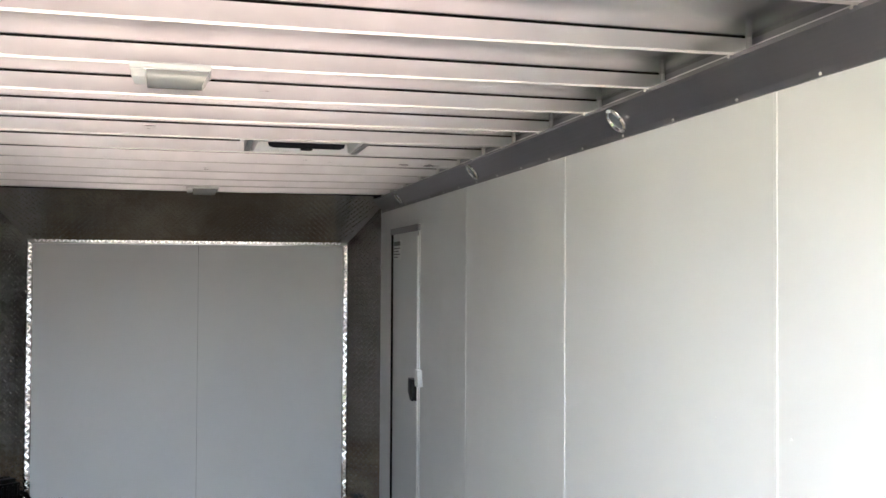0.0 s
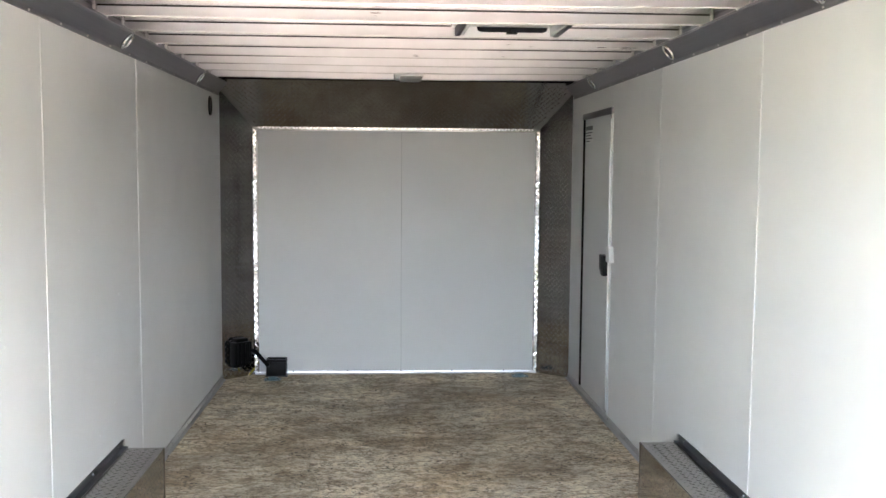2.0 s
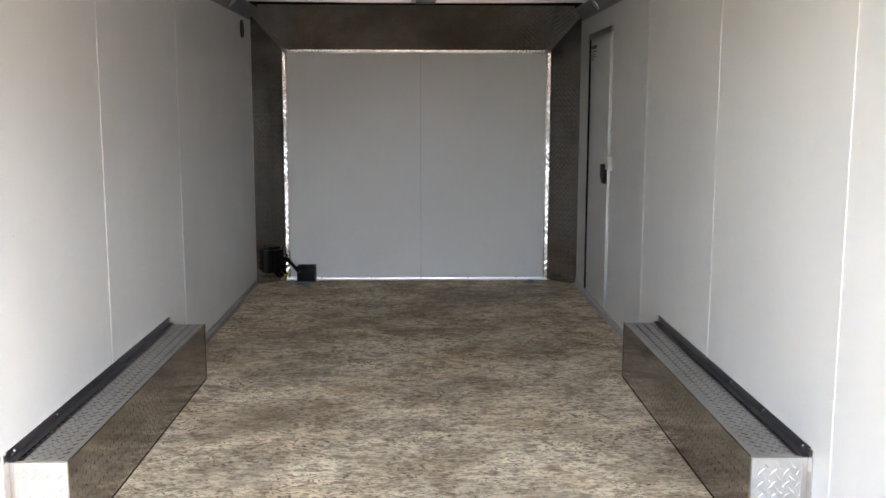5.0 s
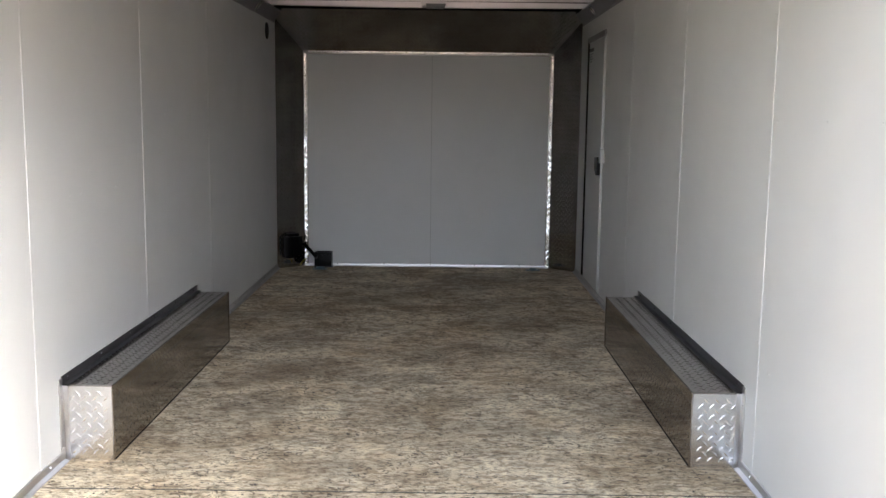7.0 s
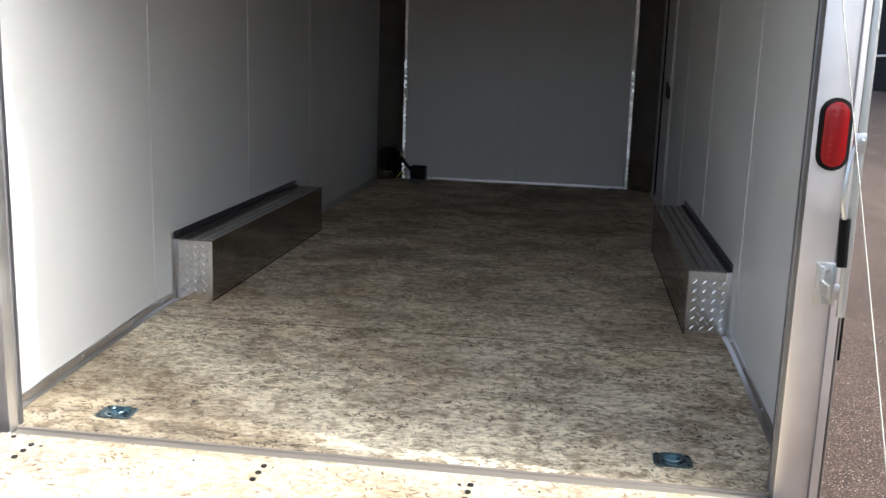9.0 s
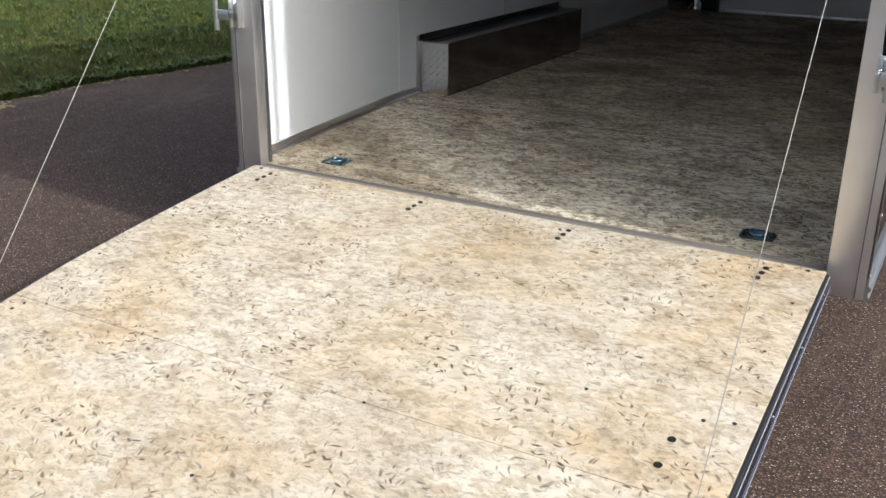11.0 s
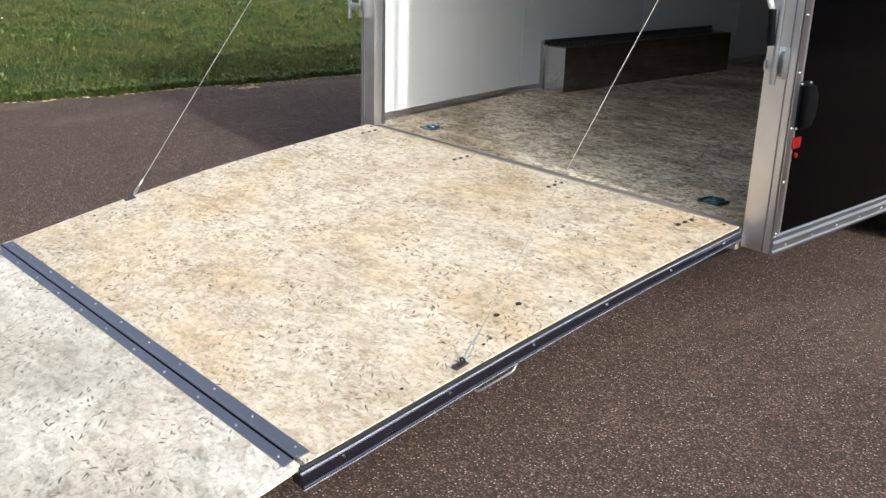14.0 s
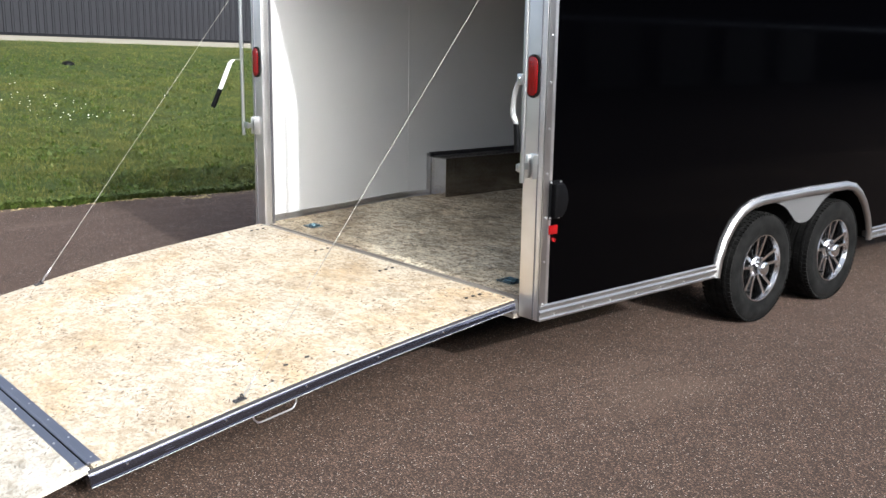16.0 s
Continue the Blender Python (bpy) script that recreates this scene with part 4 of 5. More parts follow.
def entry_door():
    y0, y1, z0, z1 = 4.70, 5.475, 0.05, 1.835
    ob = thing("entry_door", (W, (y0 + y1) / 2, z0), "closed white flush entry door with a metal frame in the side wall", "door")
    g = Geo()
    t = 0.016
    g.box(W - 0.008, y0 - t, z0 - 0.01, W + 0.006, y0 + 0.004, z1 + t)
    g.box(W - 0.008, y1 - 0.006, z0 - 0.01, W + 0.006, y1 + t, z1 + t)
    part("jamb", g, DOOR_GREY, ob, bevel=0.002)
    g = Geo()
    g.box(W - 0.013, y0 - t, z1 - 0.022, W + 0.008, y1 + t, z1 + t)
    part("head_strip", g, COVE, ob, "grey metal drip strip", bevel=0.002)
    g = Geo()
    g.box(W - 0.002, y0 + 0.0205, z0, W + 0.006, y1 - 0.0305, z1 - 0.022)
    leaf = part("leaf", g, DOOR_GREY, ob, smooth=0)
    g = Geo()
    g.box(W - 0.006, y1 - 0.030, z0, W + 0.006, y1 - 0.0065, z1 - 0.022)
    g.box(W - 0.006, y0 + 0.0045, z0, W + 0.006, y0 + 0.020, z1 - 0.022)
    g.box(W - 0.015, y1 - 0.029, z0, W - 0.006, y1 - 0.023, z1 - 0.022)
    part("seal_gap", g, DARK, ob, "black rubber seal")
    g = Geo()
    g.cyl((W - 0.010, y0 + 0.001, z0 + 0.02), (W - 0.010, y0 + 0.001, z1 - 0.05), 0.0042, 8)
    part("edge_strip", g, STEEL, ob, "bright metal strip on the closing edge")
    g = Geo()
    g.prism([(W - 0.002, 4.715, 0.985), (W - 0.002, 4.83, 0.985), (W - 0.002, 4.83, 0.905), (W - 0.002, 4.775, 0.865), (W - 0.002, 4.715, 0.865)], (-0.035, 0, 0))
    part("latch", g, BLACK_PLASTIC, leaf, "black plastic latch box", bevel=0.004)
    g = Geo()
    g.prism([(W, 4.60, 0.955), (W, 4.685, 0.955), (W, 4.685, 1.045), (W, 4.625, 1.045)], (-0.03, 0, 0))
    part("strike_cover", g, WHITE_PAINT, ob, "white strike cover", bevel=0.004)
    g = Geo()
    g.box(W - 0.0035, 5.215, 1.655, W - 0.0015, 5.425, 1.775)
    part("notice", g, WHITE_PAINT, leaf)
    g = Geo()
    g.box(W - 0.005, 5.222, 1.742, W - 0.003, 5.418, 1.768)
    for k, w in enumerate((0.19, 0.15, 0.18, 0.12)):
        g.box(W - 0.005, 5.418 - w, 1.722 - 0.018 * k, W - 0.003, 5.418, 1.729 - 0.018 * k)
    part("notice_print", g, INK, leaf, "rows of grey print too small to read")
    g = Geo()
    for z in (0.35, 0.62, 1.2, 1.5):
        g.cyl((W - 0.004, y0 + 0.0, z), (W - 0.004, y0 + 0.0, z + 0.05), 0.006, 8)
    part("edge_pins", g, STEEL, ob)


def vent_hole():
    g = Geo()
    c = Vector((-W + 0.001, 5.525, 1.885))
    g.lathe([(0.064, -0.0), (0.062, 0.006), (0.050, 0.008), (0.048, 0.002), (0.0, 0.001)], c, "x", 28)
    single("vent_port", g, BLACK_PLASTIC, "round black vent port in the white wall", "vent port")


def junction_box():
    c = Vector((-1.125, 5.985, 0.20))
    ob = thing("breakaway_box", (c.x, c.y, 0.09), "black plastic electrical box on the tread-plate corner panel", "electrical box")
    u = Vector((0.203, 0.185, 0)).normalized()
    nrm = Vector((u.y, -u.x, 0))
    g = Geo()
    for a0, a1, z0, z1, d in ((-0.075, 0.06, 0.10, 0.26, 0.075), (-0.055, 0.04, 0.26, 0.285, 0.06), (-0.07, 0.01, 0.08, 0.10, 0.05)):
        p = [c + u * a0, c + u * a1, c + u * a1 + nrm * d, c + u * a0 + nrm * d]
        g.prism([(q.x, q.y, z0) for q in p], (0, 0, z1 - z0))
    part("case", g, BLACK_PLASTIC, ob, bevel=0.006)
    g = Geo()
    for k in range(4):
        q = c + u * (-0.06 + 0.035 * k) + nrm * 0.078
        g.cyl((q.x, q.y, 0.11), (q.x, q.y, 0.25), 0.006, 8)
    part("cover_ribs", g, BLACK_PLASTIC, ob)
    g = Geo()
    q = c + u * 0.05 + nrm * 0.05
    g.tube([q + Vector((0, 0, -0.0)), q + Vector((0.05, -0.03, -0.01)), q + Vector((0.10, -0.05, -0.06)), q + Vector((0.14, -0.07, -0.10)), (-0.915, 6.0, 0.075)], 0.014, 10)
    part("conduit", g, BLACK_PLASTIC, ob, "black corrugated conduit")
    g = Geo()
    g.cyl((-1.05, 5.97, 0.02), (-1.01, 5.94, 0.07), 0.006, 8)
    part("yellow_lead", g, mat("yellow_wire", (0.45, 0.38, 0.03), 0.5), ob, "yellow wire end")
    ob = thing("battery_box", (-0.86, 6.01, 0.0), "small black plastic battery box on the floor", "battery box")
    g = Geo()
    x0, x1, y0, y1 = -0.93, -0.79, 5.955, 6.06
    g.box(x0, y0, 0.012, x1, y1, 0.108)
    for a, b, c2, d in ((x0, y0, x1, y0 + 0.01), (x0, y1 - 0.01, x1, y1), (x0, y0, x0 + 0.01, y1), (x1 - 0.01, y0, x1, y1)):
        g.box(a, b, 0.108, c2, d, 0.128)
    part("case", g, BLACK_PLASTIC, ob, bevel=0.003)
    g = Geo()
    g.box(x0 + 0.01, y0 + 0.01, 0.108, x1 - 0.01, y1 - 0.01, 0.112)
    part("lid_window", g, GREY_PAINT, ob, "grey recessed lid")
    g = Geo()
    g.box(x0 - 0.008, y0 + 0.02, 0.0, x1 + 0.008, y1 - 0.02, 0.012)
    part("tray", g, DARK_TRIM, ob)


wheel_box(-1)
wheel_box(1)
for x, y in ((-0.89, 0.215), (0.89, 0.215), (-0.877, 5.895), (0.885, 5.955)):
    tie_down(x, y)
ceiling_lamp(-0.022, 1.80)
ceiling_lamp(0.05, 5.04)
for s, ys in ((1, (0.6, 2.03, 3.515, 5.12)), (-1, (0.6, 1.95, 3.40, 5.03))):
    for y in ys:
        cove_light(s, y)
roof_vent()
entry_door()
vent_hole()
junction_box()

# ---------------- outside of the trailer ----------------
WHEELS = (1.925, 2.760)
ARCH = [(1.405, -0.135), (1.425, -0.03), (1.471, 0.07), (1.541, 0.16), (1.632, 0.225), (1.734, 0.258), (1.845, 0.27),
        (2.33, 0.277), (2.815, 0.272), (2.927, 0.25), (3.018, 0.2), (3.098, 0.125), (3.159, 0.035), (3.2, -0.06), (3.215, -0.135)]


def trailer():
    ob = thing("enclosed_trailer", (0, 3.0, GROUND), "black enclosed cargo trailer with bright aluminium trim, rear door open", "trailer")
    for s in (-1, 1):
        g = Geo()
        outline = [(0.03, -0.075)] + [(1.405, -0.075)] + ARCH[1:-1] + [(3.21, -0.075), (6.12, -0.075), (6.12, 2.15), (0.03, 2.15)]
        g.prism([(s * (OUT - 0.008), y, z) for y, z in outline], (s * 0.008, 0, 0))
        part("side_panel", g, BLACK, ob, "gloss black side sheet", smooth=0)
        # lower rail with two ridges
        for y0, y1 in ((0.022, 1.415), (3.205, 6.12)):
            g = Geo()
            prof = [(0, -0.135), (0.016, -0.135), (0.018, -0.126), (0.012, -0.120), (0.012, -0.108), (0.019, -0.102), (0.019, -0.092), (0.010, -0.084), (0.010, -0.068), (0.004, -0.062), (-0.05, -0.062), (-0.05, -0.125)]
            g.prism([(s * (OUT + x), y0, z) for x, z in prof], (0, y1 - y0, 0))
            for k in range(int((y1 - y0) / 0.2)):
                screw(g, (s * (OUT + 0.012), y0 + 0.1 + 0.2 * k, -0.114), (s, 0, 0), 0.006, 0.003, 1)
            part("lower_rail", g, [TRIM, SCREW], ob, "bright aluminium lower rail")
        # wheel arch trim
        g = Geo()
        prof = [(-0.006, -0.042), (0.018, -0.042), (0.024, -0.036), (0.024, -0.012), (0.018, -0.004), (0.010, 0.0), (0.008, 0.012), (-0.006, 0.014)]
        pts, n = [Vector((0, *p)) for p in ARCH], len(prof)
        v = []
        for i, p in enumerate(pts):
            d = (pts[min(i + 1, len(pts) - 1)] - pts[max(i - 1, 0)]).normalized()
            w = Vector((0, -d.z, d.y))
            v += [(s * (OUT + a), *(p + w * b).yz) for a, b in prof]
        f = [(i * n + j, i * n + (j + 1) % n, (i + 1) * n + (j + 1) % n, (i + 1) * n + j) for i in range(len(pts) - 1) for j in range(n)]
        g.add(v, f + [tuple(range(n))[::-1], tuple(range(len(v) - n, len(v)))])
        for i in (1, 3, 5, 7, 9, 11, 13):
            q = pts[i]
            screw(g, (s * (OUT + 0.009), q.y, q.z + 0.005), (s, 0, 0), 0.006, 0.004, 1)
        part("arch_trim", g, [TRIM, SCREW], ob, "bright rounded wheel-arch trim", smooth=60)
        g = Geo()
        mid = 2.335
        half = [(0.40, 0.274), (0.40, 0.232), (0.35, 0.224), (0.30, 0.213), (0.25, 0.197), (0.205, 0.174), (0.165, 0.145), (0.13, 0.115), (0.10, 0.093), (0.07, 0.079), (0.035, 0.070)]
        tear = [(mid - p, q) for p, q in half] + [(mid, 0.067)] + [(mid + p, q) for p, q in half[::-1]]
        g.prism([(s * (OUT - 0.012), y, z) for y, z in tear], (s * 0.006, 0, 0))
        part("splash_plate", g, GREY_PAINT, ob, "grey teardrop plate between the wheels", smooth=0)
        # well behind the wheels
        g = Geo()
        pr = [(max(1.47, min(3.30, y)), min(z, 0.265)) for y, z in ARCH]
        k = len(pr)
        g.add([(s * (OUT - 0.02), y, z) for y, z in pr] + [(s * 1.06, y, z) for y, z in pr], [(i, i + 1, k + i + 1, k + i) for i in range(k - 1)])
        g.add([(s * 1.06, y, z) for y, z in pr], [tuple(range(k))])
        part("wheel_well", g, DARK, ob, fix=False)
        # rear corner post
        g = Geo()
        x0, x1 = 1.147, OUT + 0.002
        g.prism([(s * x0, 0.02, -0.135), (s * x1, 0.02, -0.135), (s * x1, 0.09, -0.135), (s * x0, 0.09, -0.135)], (0, 0, 2.3))
        post = part("corner_post", g, POST, ob, "brushed aluminium rear corner post", bevel=0.006)
        g = Geo()
        g.box(s * (OUT - 0.002), 0.024, -0.13, s * (OUT + 0.007), 0.064, 2.15)
        g.box(s * (OUT - 0.002), 0.024, -0.13, s * (OUT + 0.010), 0.031, 2.15)
        for k in range(11):
            screw(g, (s * (OUT + 0.007), 0.05, -0.06 + 0.2 * k), (s, 0, 0), 0.008, 0.004, 1)
        part("side_flange", g, [TRIM, SCREW], post, bevel=0.0015)
        g = Geo()
        g.box(s * 1.238, 0.016, -0.13, s * 1.242, 0.022, 2.15)
        g.box(s * (x0 - 0.004), 0.072, -0.13, s * x0, 0.09, 2.15)
        part("post_groove", g, COVE, post, smooth=0)
        # tail light
        c = Vector((s * 1.200, 0.02, 0.965))

        def oval(w, h, y, n=12):
            r = w
            up = [(c.x + r * math.cos(a), y, c.z + (h - r) + r * math.sin(a)) for a in (math.pi * i / n for i in range(n + 1))]
            return up + [(c.x - r * math.cos(a), y, c.z - (h - r) - r * math.sin(a)) for a in (math.pi * i / n for i in range(n + 1))]

        g = Geo()
        g.prism(oval(0.041, 0.094, 0.02), (0, -0.012, 0))
        light = part("tail_light", g, RUBBER, ob, "oval red tail light in a black rubber rim", bevel=0.003)
        g = Geo()
        g.prism(oval(0.031, 0.084, 0.009), (0, -0.006, 0))
        part("lens", g, RED, light, bevel=0.003)
        g = Geo()
        for k in range(8):
            for q in (-1, 1):
                g.cyl((c.x + 0.011 * q, 0.004, c.z - 0.06 + 0.017 * k), (c.x + 0.011 * q, 0.001, c.z - 0.06 + 0.017 * k), 0.006, 8)
        part("lens_dots", g, RED, light)
        # black side port, reflector and small marker lamp
        g = Geo()
        out = [(0.068, 0.33), (0.140, 0.33), (0.170, 0.365), (0.182, 0.415), (0.172, 0.47), (0.145, 0.508), (0.068, 0.508)]
        g.prism([(s * OUT, y, z) for y, z in out], (s * 0.006, 0, 0))
        core = [(0.082, 0.342), (0.130, 0.342), (0.156, 0.375), (0.166, 0.415), (0.158, 0.46), (0.135, 0.494), (0.082, 0.494)]
        g.prism([(s * (OUT + 0.004), y, z) for y, z in core], (s * 0.03, 0, 0))
        port = part("side_port", g, BLACK_PLASTIC, ob, "black plastic side port cover", bevel=0.004)
        g = Geo()
        for y, z in out:
            screw(g, (s * (OUT + 0.006), y + (0.008 if y < 0.1 else -0.006), z + (0.008 if z < 0.4 else -0.008)), (s, 0, 0), 0.006, 0.005)
        small(part("port_screws", g, SCREW, port))
        g = Geo()
        g.box(s * OUT, 0.074, 0.262, s * (OUT + 0.008), 0.130, 0.304)
        part("reflector", g, RED, ob, "red rectangular reflector", bevel=0.003)
        g = Geo()
        g.cyl((s * OUT, 0.105, 0.236), (s * (OUT + 0.012), 0.105, 0.236), 0.010, 14)
        part("marker_lamp", g, RED, ob, "tiny round red marker lamp", bevel=0.002)
        # locking bar of the rear door, swung clear
        swing = s < 0
        rx, ry = (-1.281, -0.044) if swing else (1.241, -0.080)
        g = Geo()
        g.cyl((rx, ry, 0.508), (rx, ry, 1.92), 0.011, 14)
        bar = part("lock_bar", g, STEEL, ob, "galvanised door locking bar")
        g = Geo()
        kx = s * 1.218
        g.box(kx - 0.024, 0.014, 0.515, kx + 0.024, 0.02, 0.628)
        for q in (-1, 1):
            g.box(kx + q * 0.019, -0.014, 0.518, kx + q * 0.023, 0.016, 0.625)
        g.cyl((kx - 0.016, -0.006, 0.520), (kx - 0.016, -0.006, 0.622), 0.008, 10)
        g.box(min(kx, rx) - 0.002, min(ry, -0.01) - 0.004, 0.552, max(kx, rx) + 0.002, min(ry, -0.01) + 0.003, 0.592)
        g.box(kx - 0.018, min(ry, -0.01), 0.556, kx - 0.010, -0.004, 0.587)
        part("keeper", g, STEEL, bar, bevel=0.0015)
        g = Geo()
        for z in (0.53, 0.61):
            screw(g, (kx + 0.004, 0.014, z), (0, -1, 0), 0.008, 0.010)
        small(part("keeper_bolts", g, CHROME, bar))
        if swing:
            path = [(rx, ry, 0.976), (rx - 0.014, ry - 0.026, 0.980), (rx - 0.026, ry - 0.047, 0.976), (rx - 0.035, ry - 0.063, 0.955), (rx - 0.048, ry - 0.088, 0.885), (rx - 0.066, ry - 0.120, 0.795)]
            tip = (rx - 0.089, ry - 0.162, 0.683)
        else:
            path = [(1.230, -0.094, 0.955), (1.222, -0.100, 0.940), (1.214, -0.108, 0.905), (1.209, -0.113, 0.865), (1.207, -0.114, 0.810), (1.212, -0.109, 0.785), (1.219, -0.102, 0.764)]
            tip = (1.225, -0.096, 0.642)
            extra = Geo()
            extra.box(rx - 0.022, ry - 0.026, 0.930, rx + 0.006, ry - 0.008, 0.978)
            screw(extra, (rx - 0.006, ry - 0.026, 0.960), (0, -1, 0), 0.007, 0.006)
            part("lever_bracket", extra, STEEL, bar, bevel=0.002)
        g = Geo()
        flat = Vector((0.47, 0.88, 0)) * (0.0145 if swing else 0.011)
        thick = Vector((0.88, -0.47, 0)) * 0.004
        ring = [flat + thick, flat - thick, -flat - thick, -flat + thick]
        k = len(path)
        g.add([Vector(p) + o for p in path for o in ring], [(4 * i + j, 4 * i + (j + 1) % 4, 4 * i + 4 + (j + 1) % 4, 4 * i + 4 + j) for i in range(k - 1) for j in range(4)] + [(3, 2, 1, 0), (4 * k - 4, 4 * k - 3, 4 * k - 2, 4 * k - 1)])
        part("lever", g, WHITE_PAINT if swing else STEEL, bar, "pale flat steel lever", bevel=0.0015)
        g = Geo()
        g.tube([path[-1], Vector(path[-1]).lerp(Vector(tip), 0.95), tip], 0.016 if swing else 0.0135, 12)
        part("grip", g, BLACK_PLASTIC, bar, "black rubber grip", smooth=60)
    # rear header, roof and nose close the body
    g = Geo()
    g.box(-1.16, 0.02, 1.937, 1.16, 0.09, 2.165)
    part("rear_header", g, POST, ob, bevel=0.005)
    g = Geo()
    g.box(-OUT, 0.02, 2.145, OUT, 6.16, 2.19)
    part("roof", g, SKIN, ob, bevel=0.01)
    g = Geo()
    g.box(-OUT, 6.12, -0.13, OUT, 6.16, 2.15)
    part("nose_panel", g, BLACK, ob, smooth=0)
    # running gear
    for y in WHEELS:
        g = Geo()
        g.cyl((-1.05, y, GROUND + 0.322), (1.05, y, GROUND + 0.322), 0.038, 12)
        part("axle", g, DARK, ob)
    for s in (-1, 1):
        g = Geo()
        g.box(s * 0.78, 0.2, -0.25, s * 0.73, 6.1, -0.125)
        part("frame_rail", g, DARK, ob)
        g = Geo()
        g.box(s * 0.86, WHEELS[0] - 0.35, -0.235, s * 0.93, WHEELS[1] + 0.35, -0.195)
        part("leaf_spring", g, DARK, ob)
    g = Geo()
    for k in range(9):
        g.box(-0.73, 0.3 + 0.61 * k, -0.19, 0.73, 0.34 + 0.61 * k, -0.125)
    part("cross_members", g, DARK, ob, smooth=0)
    return ob


def wheel(parent, s, y):
    r, w = 0.322, 0.195
    c = Vector((s * 1.155, y, GROUND + r))
    g = Geo()
    prof = [(0.192, -0.085), (0.205, -0.095), (0.25, -0.102), (0.292, -0.098), (0.312, -0.088), (r - 0.002, -0.070), (r, -0.066)]
    for k in (-0.042, 0.0, 0.042):
        prof += [(r, k - 0.006), (r - 0.008, k - 0.004), (r - 0.008, k + 0.004), (r, k + 0.006)]
    prof += [(r, 0.066), (r - 0.002, 0.070), (0.312, 0.088), (0.305, 0.094), (0.292, 0.098), (0.288, 0.1), (0.25, 0.102), (0.246, 0.1005), (0.225, 0.1), (0.205, 0.095), (0.192, 0.085)]
    g.lathe([(a, s * b) for a, b in prof], c, "x", 56)
    for j in range(60):      # cut blocks across the tread
        for row, (x0, x1) in enumerate(((-0.064, -0.046), (-0.036, -0.006), (0.006, 0.036), (0.046, 0.064))):
            k = math.tau * (j + 0.5 * (row % 2)) / 60
            d, e = Vector((0, math.cos(k), math.sin(k))), Vector((0, -math.sin(k), math.cos(k)))
            p = c + d * (r - 0.001)
            g.prism([p + e * 0.0125 + Vector((x0, 0, 0)), p + e * 0.0125 + Vector((x1, 0, 0)), p - e * 0.0125 + Vector((x1, 0, 0)), p - e * 0.0125 + Vector((x0, 0, 0))], d * 0.0048)
    for j in range(72):      # and lugs on the shoulders
        k = math.tau * j / 72
        for q in (-1, 1):
            d = Vector((0, math.cos(k), math.sin(k)))
            e = Vector((0, -math.sin(k), math.cos(k)))
            p = c + d * (r - 0.012) + Vector((q * 0.079, 0, 0))
            g.prism([p + e * 0.0095 - Vector((0.014, 0, 0)), p + e * 0.0095 + Vector((0.014, 0, 0)), p - e * 0.0095 + Vector((0.014, 0, 0)), p - e * 0.0095 - Vector((0.014, 0, 0))], d * 0.0115)
    ob = part("wheel", Geo().cyl(c - Vector((s * 0.06, 0, 0)), c + Vector((s * 0.02, 0, 0)), 0.12, 24), DARK, parent, "black trailer tyre on a bright multi-spoke alloy rim")
    part("tyre", g, RUBBER, ob, fix=True)
    g = Geo()
    g.lathe([(0.195, s * 0.086), (0.200, s * 0.092), (0.198, s * 0.098), (0.193, s * 0.097), (0.189, s * 0.084), (0.184, s * 0.070)], c, "x", 48)
    x = Vector((s, 0, 0))
    for j in range(5):
        for q in (-1, 1):
            k = math.tau * j / 5 + 0.3
            d0 = Vector((0, math.cos(k + q * 0.30), math.sin(k + q * 0.30)))
            d1 = Vector((0, math.cos(k + q * 0.21), math.sin(k + q * 0.21)))
            a, b = c + d0 * 0.050 + x * 0.062, c + d1 * 0.190 + x * 0.084
            e = x.cross((b - a).normalized())
            g.add([a - e * 0.010, a + e * 0.010, b + e * 0.0085, b - e * 0.0085, a - e * 0.014 - x * 0.03, a + e * 0.014 - x * 0.03, b + e * 0.012 - x * 0.05, b - e * 0.012 - x * 0.05],
                  [(0, 1, 2, 3), (4, 7, 6, 5), (0, 4, 5, 1), (1, 5, 6, 2), (2, 6, 7, 3), (3, 7, 4, 0)])
    g.lathe([(0.066, s * 0.02), (0.066, s * 0.060), (0.058, s * 0.068), (0.044, s * 0.070), (0.042, s * 0.112), (0.036, s * 0.122), (0.026, s * 0.126), (0.0, s * 0.127)], c, "x", 28)
    for j in range(5):
        k = math.tau * j / 5 + 0.3
        p = c + Vector((0, math.cos(k), math.sin(k))) * 0.056
        g.cyl(p + x * 0.06, p + x * 0.094, 0.009, 8)
    part("rim", g, ALLOY, ob, "bright machined alloy rim", smooth=40)
    g = Geo()
    g.lathe([(0.1785, s * 0.072), (0.172, s * 0.03), (0.168, -s * 0.03), (0.10, -s * 0.035), (0.0, -s * 0.036)], c, "x", 40)
    part("barrel", g, BARREL, ob, "dark inner barrel of the rim")
    g = Geo()
    k = math.tau * 0.62
    p = c + Vector((0, math.cos(k), math.sin(k))) * 0.187
    g.cyl(p + x * 0.08, p + x * 0.112 + Vector((0, math.cos(k), math.sin(k))) * -0.012, 0.005, 8)
    part("valve", g, RUBBER, ob)


rig = trailer()
for s in (-1, 1):
    for y in WHEELS:
        wheel(rig, s, y)

# ---------------- ramp door ----------------
SLOPE = math.atan(0.131)
HINGE_Y, HINGE_Z = -0.014, -0.048
RAMP = pose(0, HINGE_Y, HINGE_Z, math.degrees(SLOPE), 0, 0)
MAIN, FLAP = 1.985, 0.60       # lengths down the slope
FLAP_DIP = 0.115


